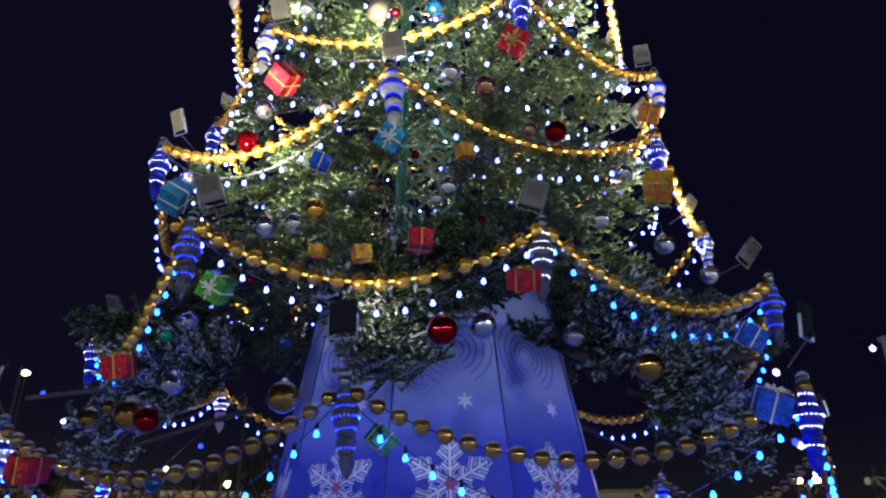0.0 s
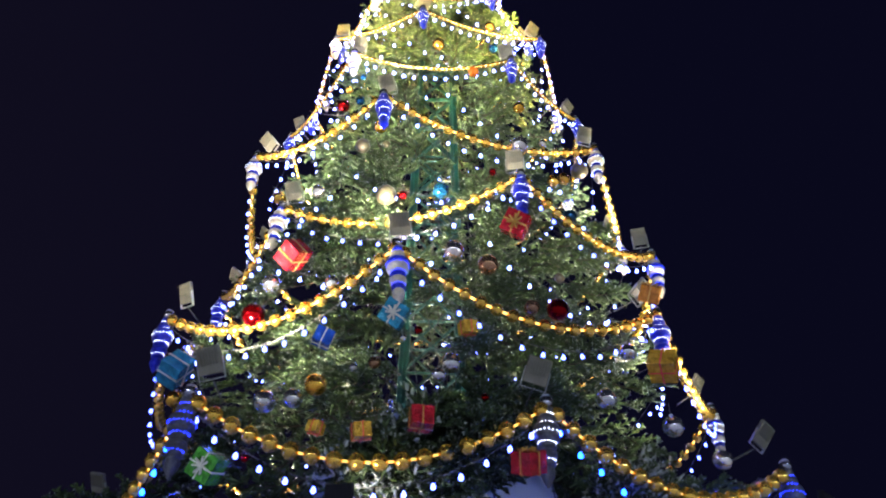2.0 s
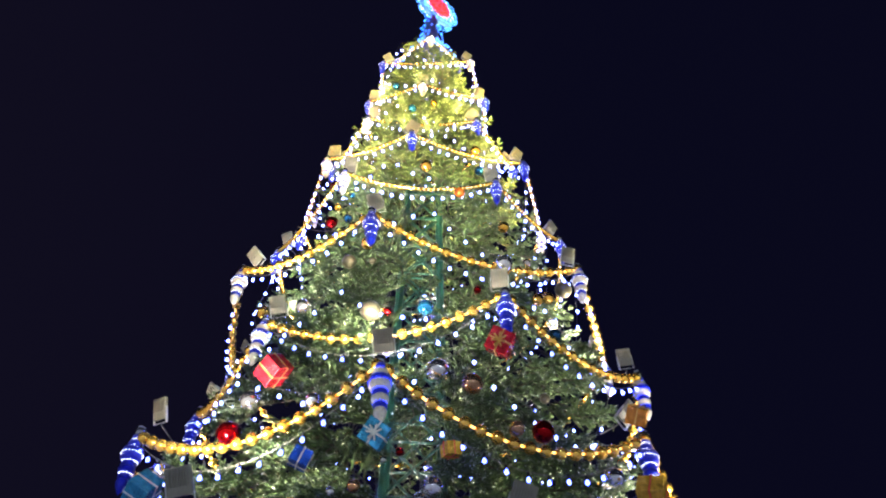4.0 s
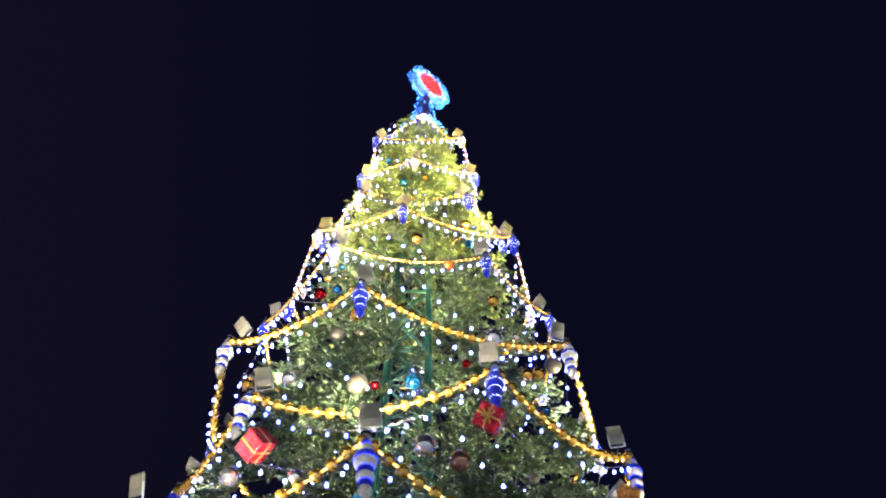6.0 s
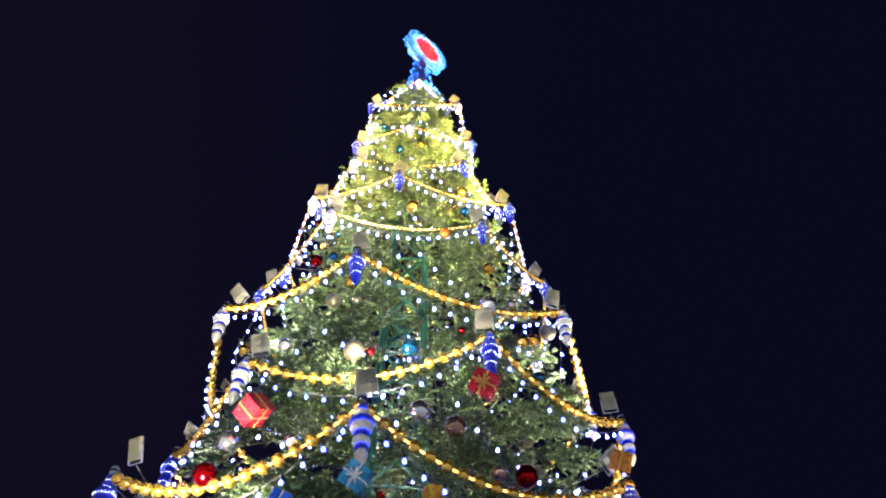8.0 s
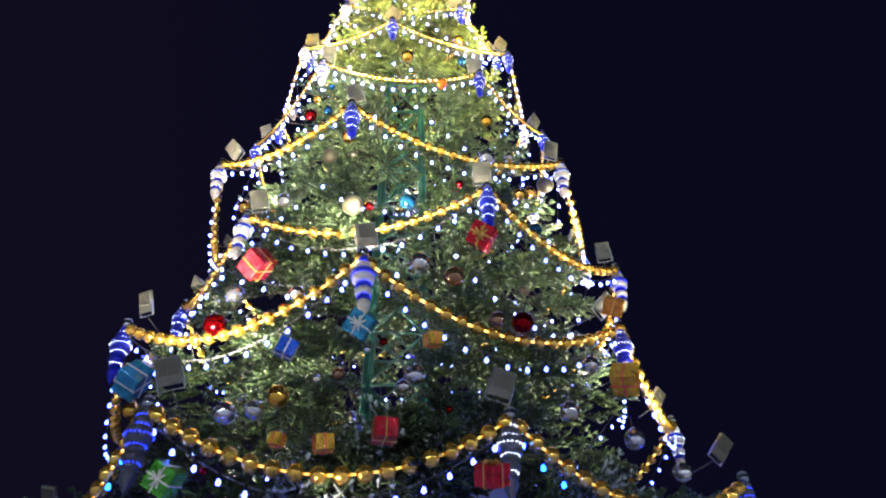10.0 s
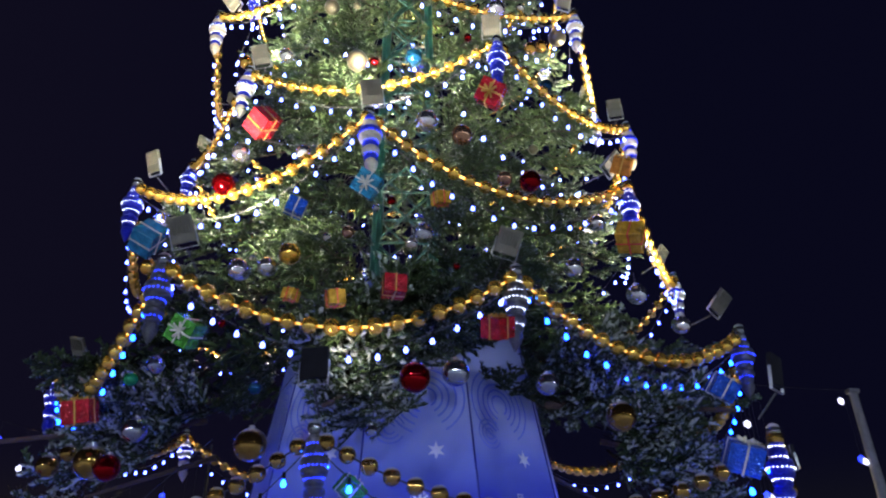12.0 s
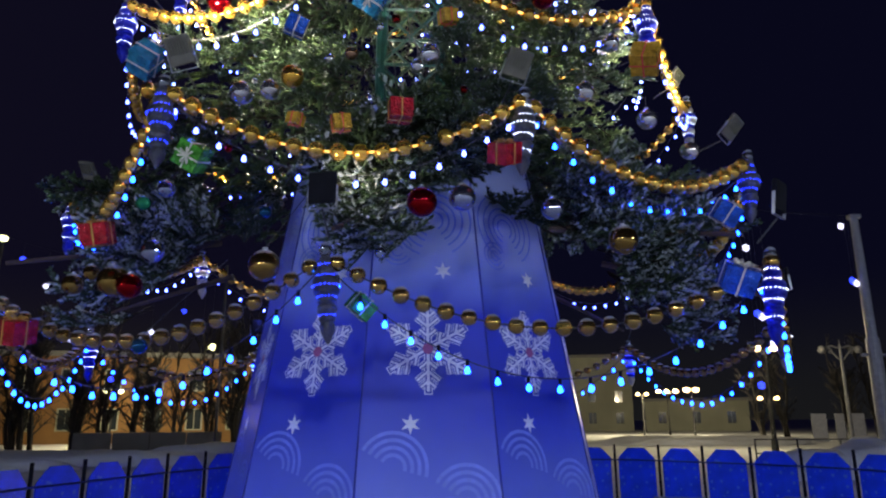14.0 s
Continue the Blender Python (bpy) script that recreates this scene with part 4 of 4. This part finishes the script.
for k in range(10):
    a0, a1 = PED_TURN + FACE * k, PED_TURN + FACE * (k + 1)
    mid = (a0 + a1) / 2
    bm = bmesh.new()
    quad = [corner(a0, 0.02), corner(a1, 0.02), corner(a1, PED_H), corner(a0, PED_H)]
    inward = (ring(mid, 1, 0) - AX).normalized() * -0.03
    f = [bm.verts.new(c) for c in quad]
    g = [bm.verts.new(c + inward) for c in quad]
    bm.faces.new(f)
    bm.faces.new(g[::-1])
    for i in range(4):
        bm.faces.new((f[(i + 1) % 4], f[i], g[i], g[(i + 1) % 4]))
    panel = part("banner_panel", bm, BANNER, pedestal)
    # thin dark rod on each corner stands in for the fold's shading
    bm = bmesh.new()
    rod(bm, corner(a1, 0.02), corner(a1, PED_H), 0.010, 0.010, 8)
    part("crease_shade", bm, CREASE_SHADE, pedestal, "dark blue strip for crease shade")
    # a frame on the panel's face: origin on its middle line
    lean = math.degrees(math.atan(PED_SLOPE * math.cos(radians(FACE / 2))))

    def on_face(x, z):
        r = ped_r(z) * math.cos(radians(FACE / 2)) + 0.003
        return Matrix.Translation(ring(mid, r, z) - AX) @ Matrix.Rotation(radians(mid), 4, "Z") @ Matrix.Rotation(radians(-lean), 4, "X") @ pose(x, 0, 0)

    for me in FLAKES:
        piece("printed_snowflake", me, panel, on_face(0.01, 2.36))
    piece("printed_dot", FLAKE_DOT, panel, on_face(0.01, 2.36))
    piece("printed_star", STAR, panel, on_face(-0.17, 1.62))
    piece("printed_star", STAR, panel, on_face(0.18, 3.20))
    for me, m in [(me, on_face(-0.07 if k % 2 else 0.08, 3.78)) for me in SWIRL_UP] + [(me, on_face(-0.34, 1.22)) for me in SWIRL_LOW] + [(me, on_face(0.36, 0.92)) for me in SWIRL_LOW] + [(me, on_face(-0.30, 3.42)) for me in SWIRL_SMALL]:
        piece("printed_ring", me, panel, m)
bm = bmesh.new()
for k in range(10):
    f = [ring(PED_TURN + FACE * k + d, ped_r(PED_H), PED_H) - AX for d in (0, FACE)]
    bm.faces.new([bm.verts.new(c) for c in (*f, Vector((0, 0, PED_H)))])
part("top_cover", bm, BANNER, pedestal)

# ---- the low fence round the tree ----
FENCE_BLUE = surface("blue fence board", (0.012, 0.075, 0.72), 0.45, vary=0.25, scale=4)
RAIL_BLUE = surface("dark blue painted steel", (0.01, 0.025, 0.16), 0.45, vary=0.2)
FENCE_DOT = surface("pale blue print", (0.10, 0.22, 0.70), 0.5, vary=0.2)
FENCE_LINE = [(-4.7, 5.4), (-5.0, 7.0), (-4.95, 8.2), (-4.88, 8.92), (-4.74, 9.74), (-4.43, 10.5), (-4.13, 11.45), (-3.8, 12.4), (-2.9, 14.0), (-1.2, 15.2), (1.0, 15.6), (2.9, 15.25), (4.22, 14.71), (4.95, 14.2), (5.6, 13.5), (6.25, 12.8), (6.78, 12.07), (7.18, 11.35), (7.45, 10.4), (7.5, 9.2), (7.2, 7.8), (6.7, 6.4)]
bm = bmesh.new()
W, TOP = 0.74, 1.10
prism(bm, [(-W / 2, 0.06), (W / 2, 0.06), (W / 2, 0.90), (W / 2 - 0.2, TOP), (-W / 2 + 0.2, TOP), (-W / 2, 0.90)], 0.02)
PANEL = from_bm("board", bm, FENCE_BLUE)
bm = bmesh.new()
r = random.Random(5)
for k in range(22):
    c = Vector((r.uniform(-0.32, 0.32), -0.0225, r.uniform(0.15, 0.95)))
    bmesh.ops.create_circle(bm, cap_ends=True, segments=6, radius=r.uniform(0.012, 0.035), matrix=Matrix.Translation(c) @ Matrix.Rotation(radians(90), 4, "X"))
DOTS = from_bm("printed_dots", bm, FENCE_DOT)
bm = bmesh.new()
rod(bm, (0, 0, 0), (0, 0, 1.16), 0.026, sides=6)
FPOST = from_bm("post", bm, BLACK)
line = [Vector((x, y, 0)) for x, y in FENCE_LINE]
posts = evenly(line, 0.90)
fence = thing("fence", pose(0, 0, 0), "low fence of blue octagon-topped boards on dark posts", "fence")
for a, b in zip(posts, posts[1:]):
    d = b - a
    m = Matrix.Translation((a + b) / 2) @ Matrix.Rotation(math.atan2(d.y, d.x), 4, "Z") 
    inner = (AX - (a + b) / 2).dot(Vector((d.y, -d.x, 0))) > 0
    if not inner:
        m = m @ Matrix.Rotation(math.pi, 4, "Z")
    bd = piece("board", PANEL, fence, m)
    piece("printed_dots", DOTS, bd)
    piece("post", FPOST, fence, Matrix.Translation(a))
    bm = bmesh.new()
    off = (AX - (a + b) / 2).normalized() * 0.045 + Vector((0, 0, 0.86))
    rod(bm, a + off, b + off, 0.016, sides=5)
    part("rail", bm, RAIL_BLUE, fence)

# ---- lamps and buildings round the square ----
LAMP_WARM = glow("sodium lamp", (1.0, 0.62, 0.24), 4.0)
LAMP_PALE = glow("pale lamp", (1.0, 0.97, 0.45), 3.0)
LAMP_IRON = surface("weathered grey iron", (0.10, 0.10, 0.11), 0.6, vary=0.25)
GREY_POST = surface("grey painted steel", (0.30, 0.30, 0.32), 0.5, vary=0.2)


POST_IRON = surface("black painted iron", (0.012, 0.012, 0.013), 0.6, vary=0.3)


def street_lamp(x, y, h, mat, size, arms=1, post=POST_IRON):
    t = thing("street_lamp", pose(x, y, 0), "tall dark street lamp with a bright glowing head", "street lamp", "street lamps on the square")
    bm = bmesh.new()
    rod(bm, (0, 0, 0), (0, 0, h), 0.09, 0.05)
    rod(bm, (0, 0, 0), (0, 0, 0.6), 0.14, 0.12)
    part("post", bm, post, t)
    for k in range(arms):
        o = (k - (arms - 1) / 2) * 0.9
        bm = bmesh.new()
        rod(bm, (0, 0, h - 0.35), (o, 0, h - 0.05), 0.03)
        part("arm", bm, post, t)
        bm = bmesh.new()
        bmesh.ops.create_uvsphere(bm, u_segments=12, v_segments=8, radius=size, matrix=Matrix.Translation((o, 0, h)) @ Matrix.Diagonal((1, 1, 0.7, 1)))
        part("lamp_head", bm, mat, t, "glowing lamp head", True)
    return t


street_lamp(-12.75, 46.3, 6.4, LAMP_PALE, 0.30)
street_lamp(-20.7, 50.9, 3.8, LAMP_PALE, 0.24, 2)
street_lamp(-20.2, 34.5, 10.6, LAMP_PALE, 0.22)
street_lamp(26.0, 70.3, 4.4, LAMP_WARM, 0.26, 3)
street_lamp(28.2, 69.5, 4.5, LAMP_WARM, 0.34, 2)
street_lamp(24.0, 72.0, 4.2, LAMP_WARM, 0.22, 2)
street_lamp(18.5, 35.5, 5.2, LAMP_WARM, 0.20, 2)
street_lamp(18.9, 36.5, 2.7, LAMP_WARM, 0.14, 2)

for x, y, h, power in ((-12.75, 48.6, 6.2, 1900), (-21.5, 53.0, 3.6, 700), (26.0, 70.3, 5.2, 5200), (18.5, 35.5, 5.9, 700)):
    d = bpy.data.lights.new("street_light", "POINT")
    d.energy, d.color, d.shadow_soft_size = power, (1.0, 0.86, 0.52), 0.3
    new("street_light", d).location = (x, y, h)
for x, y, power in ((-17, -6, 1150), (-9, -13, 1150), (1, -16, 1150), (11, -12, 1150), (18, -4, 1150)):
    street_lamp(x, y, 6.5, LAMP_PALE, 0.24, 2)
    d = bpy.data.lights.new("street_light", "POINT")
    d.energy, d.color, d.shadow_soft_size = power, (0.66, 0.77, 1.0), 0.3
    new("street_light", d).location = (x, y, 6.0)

mast = thing("floodlight_mast", pose(17.0, 24.8, 0), "tall grey tapering steel mast beside the square", "mast")
bm = bmesh.new()
rod(bm, (0, 0, 0), (0, 0, 4.5), 0.28, 0.24, 12)
rod(bm, (0, 0, 4.5), (0, 0, 9.1), 0.19, 0.14, 12)
part("post", bm, GREY_POST, mast, smooth=False)
bm = bmesh.new()
box(bm, 0.42, 0.3, 0.16, pose(0, 0, 9.15), 0.02)
part("head", bm, GREY_POST, mast)
bm = bmesh.new()
rod(bm, (-0.5, 0, 3.9), (0.5, 0, 3.9), 0.06)
part("crossarm", bm, GREY_POST, mast)

BRICK = surface("ochre plaster", (0.17, 0.085, 0.025), 0.8, vary=0.2, scale=0.6)
CONCRETE = surface("grey concrete", (0.13, 0.13, 0.13), 0.85, vary=0.2, scale=1.0)
DIM_WALL = surface("weathered grey plaster", (0.24, 0.24, 0.19), 0.85, vary=0.25, scale=0.2)
DARK_GLASS = surface("dark window glass", (0.02, 0.025, 0.03), 0.1, vary=0.1)


def building(x, y, turn, w, d, h, wall, rows, cols, label):
    t = thing("building", pose(x, y, 0, 0, 0, turn), label, "building")
    bm = bmesh.new()
    box(bm, w, d, h, pose(0, d / 2, h / 2))
    part("wall", bm, wall, t)
    bm = bmesh.new()
    box(bm, w + 0.8, d + 0.8, 0.4, pose(0, d / 2, h + 0.2))
    part("roof", bm, CONCRETE, t)
    bm = bmesh.new()
    box(bm, 1.1, 0.1, 1.6)
    pane = from_bm("window", bm, DARK_GLASS)
    bm = bmesh.new()
    for a, b, c, e in ((0, 0.85, 1.35, 0.1), (0, -0.85, 1.35, 0.1), (-0.62, 0, 0.12, 1.7), (0.62, 0, 0.12, 1.7), (0, 0, 0.06, 1.6)):
        box(bm, c, 0.16, e, pose(a, 0, b))
    frame_mesh = from_bm("window_frame", bm, DIM_WALL)
    for i in range(rows):
        for j in range(cols):
            win = piece("window", pane, t, pose(-w / 2 + (j + 0.5) * w / cols, 0, 1.9 + 3.2 * i))
            piece("window_frame", frame_mesh, win)
    return t


building(-24.5, 60.0, 14, 36, 12, 7.0, BRICK, 2, 11, "ochre plastered two-storey building lit by street lamps")
building(24, 108.0, -12, 20, 12, 11.0, DIM_WALL, 2, 5, "dim pale building behind lamps across the square")
building(41, 100.0, -20, 14, 8, 4.2, DIM_WALL, 1, 3, "low pale annexe across the square")
bar = thing("wall_along_street", pose(-15, 42.6, 0, 0, 0, 19), "low grey concrete street wall", "wall")
for k in range(4):
    bm = bmesh.new()
    box(bm, 1.96, 0.25, 1.1, pose(-3 + 2 * k, 0, 0.55), 0.02)
    part("slab", bm, CONCRETE, bar)

# ---- bare trees before the ochre building ----
TRUNK = surface("dark bare bark", (0.020, 0.016, 0.013), 0.9, vary=0.3, bump=0.5)


def bare_tree(x, y, h, seed):
    """Several leaning stems from one root, each with limbs and thin twigs."""
    r = random.Random(seed)
    t = thing("bare_tree", pose(x, y, 0), "dark leafless many-stemmed winter tree by the street", "tree", "bare trees by the street")
    for k in range(r.randint(2, 4)):
        a, lean, tall = r.uniform(0, 6.28), r.uniform(0.04, 0.22), h * r.uniform(0.75, 1.0)
        out = Vector((math.cos(a), math.sin(a), 0))
        pts = [out * (0.12 + lean * tall * (i / 8) ** 1.3) + Vector((0.08 * math.sin(i * 1.7 + k), 0.08 * math.cos(i * 1.3 + seed), tall * i / 8)) for i in range(9)]
        bm = bmesh.new()
        for i in range(8):
            rod(bm, pts[i], pts[i + 1], 0.15 * (1 - i / 9), 0.15 * (1 - (i + 1) / 9), 6)
        part("trunk", bm, TRUNK, t)
        bm = bmesh.new()
        for j in range(14):
            i = r.randint(1, 7)
            p = pts[i].lerp(pts[min(8, i + 1)], r.random())
            d = Vector((r.uniform(-1, 1), r.uniform(-1, 1), r.uniform(0.5, 1.6))).normalized()
            q = p + d * h * r.uniform(0.12, 0.26)
            rod(bm, p, q, 0.06, 0.03, 4)
            for n in range(7):
                c = p.lerp(q, r.uniform(0.25, 1))
                e = (d + Vector((r.uniform(-1, 1), r.uniform(-1, 1), r.uniform(-0.3, 0.7)))).normalized()
                rod(bm, c, c + e * h * r.uniform(0.05, 0.13), 0.03, 0.012, 3)
        part("limb", bm, TRUNK, t)


GROVE = random.Random(31)
for k in range(19):
    bare_tree(-31 + 1.15 * k + GROVE.uniform(-0.5, 0.5), 43.6 + GROVE.uniform(-1.0, 2.4), GROVE.uniform(6.0, 8.5), k)
for k in range(7):
    bare_tree(33.5 + 2.6 * k + GROVE.uniform(-0.8, 0.8), 66 - 1.5 * k + GROVE.uniform(-2, 2), GROVE.uniform(6.5, 9.0), 40 + k)

# ---- boards in the snow and boxes inside the fence ----
for dx, wide in ((0, 1.0), (1.25, 0.6), (2.3, 0.95)):
    bm = bmesh.new()
    box(bm, wide, 0.12, 2.0, pose(0, 0, 1.0), 0.02)
    board = piece("upright_board", from_bm("upright_board", bm, GREY_POST), None, pose(30.0 + dx, 51.0 - dx * 0.4, 0, 0, 0, -30))
    tagged(board, "pale upright board standing in the snow", "board", "boards beside the square")
BOX_GREY = surface("blue-grey painted metal", (0.16, 0.22, 0.30), 0.5, vary=0.25, bump=0.1)
for x, y, turn in ((4.25, 11.3, -18), (6.15, 11.0, -40)):
    t = thing("equipment_box", pose(x, y, 0, 0, 0, turn), "low blue-grey metal box on the snow inside the fence", "box", "boxes inside the fence")
    bm = bmesh.new()
    box(bm, 0.72, 0.42, 0.40, pose(0, 0, 0.20), 0.015)
    part("body", bm, BOX_GREY, t)
    bm = bmesh.new()
    box(bm, 0.78, 0.48, 0.05, pose(0, 0, 0.427), 0.015)
    part("lid", bm, BOX_GREY, t)

# ---- ornate lamp, rails and banks of snow on the far side ----
ornate = thing("ornate_lamp", pose(24.1, 38.0, 0), "pale iron lamp post with a scrolled double bracket", "lamp post")
bm = bmesh.new()
rod(bm, (0, 0, 0), (0, 0, 5.6), 0.12, 0.07)
rod(bm, (0, 0, 5.6), (0, 0, 5.95), 0.03, 0.01)
part("post", bm, LAMP_IRON, ornate)
for sx in (-1, 1):
    bm = bmesh.new()
    tube(bm, [Vector((sx * 1.05 * u / 10, 0, 5.55 - 0.05 * math.sin(u))) for u in range(11)], 0.05)
    tube(bm, [Vector((sx * (0.15 + 0.08 * u), 0, 4.85 + 0.65 * math.sin(u * 0.157))) for u in range(11)], 0.04)
    tube(bm, [Vector((sx * (0.62 + (0.22 - 0.014 * u) * math.cos(u * 0.6)), 0, 5.30 + (0.22 - 0.014 * u) * math.sin(u * 0.6))) for u in range(14)], 0.028)
    part("scroll_bracket", bm, LAMP_IRON, ornate)
    bm = bmesh.new()
    lathe(bm, [(0, 5.62), (0.16, 5.55), (0.22, 5.35), (0.12, 5.2), (0, 5.18)], 12, pose(sx * 1.05, 0, 0))
    part("unlit_globe", bm, LAMP_IRON, ornate, "unlit pale globe", True)

rail = thing("guard_rail", pose(0, 0, 0), "low dark tubular guard rail in the snow", "rail")
for k in range(9):
    a, b = Vector((13.5 + 1.5 * k, 27.5 - 0.35 * k, 0)), Vector((13.5 + 1.5 * (k + 1), 27.5 - 0.35 * (k + 1), 0))
    bm = bmesh.new()
    rod(bm, a, a + Vector((0, 0, 0.9)), 0.035)
    part("post", bm, DARK_STEEL, rail)
    for h in (0.35, 0.88):
        bm = bmesh.new()
        rod(bm, a + Vector((0, 0, h)), b + Vector((0, 0, h)), 0.028)
        part("bar", bm, DARK_STEEL, rail)


def snow_bank(x, y, sx, sy, h, seed):
    bm = bmesh.new()
    bmesh.ops.create_uvsphere(bm, u_segments=32, v_segments=16, radius=1)
    for v in bm.verts:
        w = 1 + 0.35 * noise.noise(v.co * 1.7 + Vector((seed, 0, 0))) + 0.12 * noise.noise(v.co * 5 + Vector((0, seed, 0)))
        v.co = Vector((v.co.x * sx * w, v.co.y * sy * w, max(-0.05, v.co.z * h * w)))
    ob = piece("snow_bank", from_bm("snow_bank", bm, SNOW, True), None, pose(x, y, 0))
    tagged(ob, "rounded heap of shovelled grey snow", "snow bank", "heaps of shovelled snow")


for k, row in enumerate(((11.5, 20.5, 1.6, 1.0, 0.75), (14.5, 22.0, 2.4, 1.2, 0.9), (-13.0, 30.0, 6.0, 1.5, 0.6), (-9.0, 32.0, 4.0, 1.2, 0.7), (-18.0, 27.0, 5.0, 1.3, 0.55), (20, 48, 8, 2.0, 0.6))):
    snow_bank(*row, k)

# ---- snowflake lights strung over the square ----
bm = bmesh.new()
arm_bars(bm, 0.20, 0.035, 0.03, [(0.11, 0.08)])
SKY_FLAKE = {"white": from_bm("flake", bm, glow("white flake light", (0.75, 0.75, 1.0), 1.6, False))}
SKY_FLAKE["blue"] = SKY_FLAKE["white"].copy()
SKY_FLAKE["blue"].materials[0] = glow("blue flake light", (0.02, 0.04, 1.0), 2.5, False)


def flake_string(a, b, sag, hung):
    t = thing("flake_garland", pose(0, 0, 0), "thin wire strung with white and blue snowflake lights", "string lights", "snowflake lights over the square")
    line = sagging(Vector(a), Vector(b), sag, 90)
    bm = bmesh.new()
    tube(bm, line, 0.008, 4)
    part("wire", bm, CABLE, t)
    for u, colour, drop in hung:
        c = line[int(u * 90)]
        piece("flake", SKY_FLAKE[colour], t, Matrix.Translation(c - Vector((0, 0, drop + 0.13))) @ Matrix.Scale(0.65, 4))
        bm = bmesh.new()
        rod(bm, c, c - Vector((0, 0, drop)), 0.005, sides=4)
        part("drop_wire", bm, CABLE, t)


post = thing("wire_post", pose(0.5, 19.0, 0), "slim dark post that carries light wires", "post", "posts that carry light wires")
bm = bmesh.new()
rod(bm, (0, 0, 0), (0, 0, 9.6), 0.09, 0.06)
part("shaft", bm, DARK_STEEL, post)
copy_thing(post, pose(-17.5, 29.5, 0))
copy_thing(post, pose(-9.5, 36.0, 0))
flake_string((0.5, 19.0, 9.5), (17.0, 24.8, 9.2), 0.5, [(0.676, "blue", 0.6), (0.686, "white", 1.3), (0.67, "white", 2.2), (0.69, "blue", 3.6), (0.705, "white", 3.7), (0.965, "white", 0.3), (0.975, "blue", 2.4), (0.985, "white", 2.5), (0.686, "blue", 6.0), (0.73, "white", 4.6)])
flake_string((-17.5, 29.5, 9.5), (-9.5, 36.0, 9.5), 0.6, [(0.1, "blue", 0.6), (0.2, "white", 1.5), (0.33, "white", 3.6), (0.5, "blue", 5.2), (0.66, "white", 3.0), (0.8, "blue", 2.0), (0.9, "white", 5.3), (0.95, "blue", 5.1)])
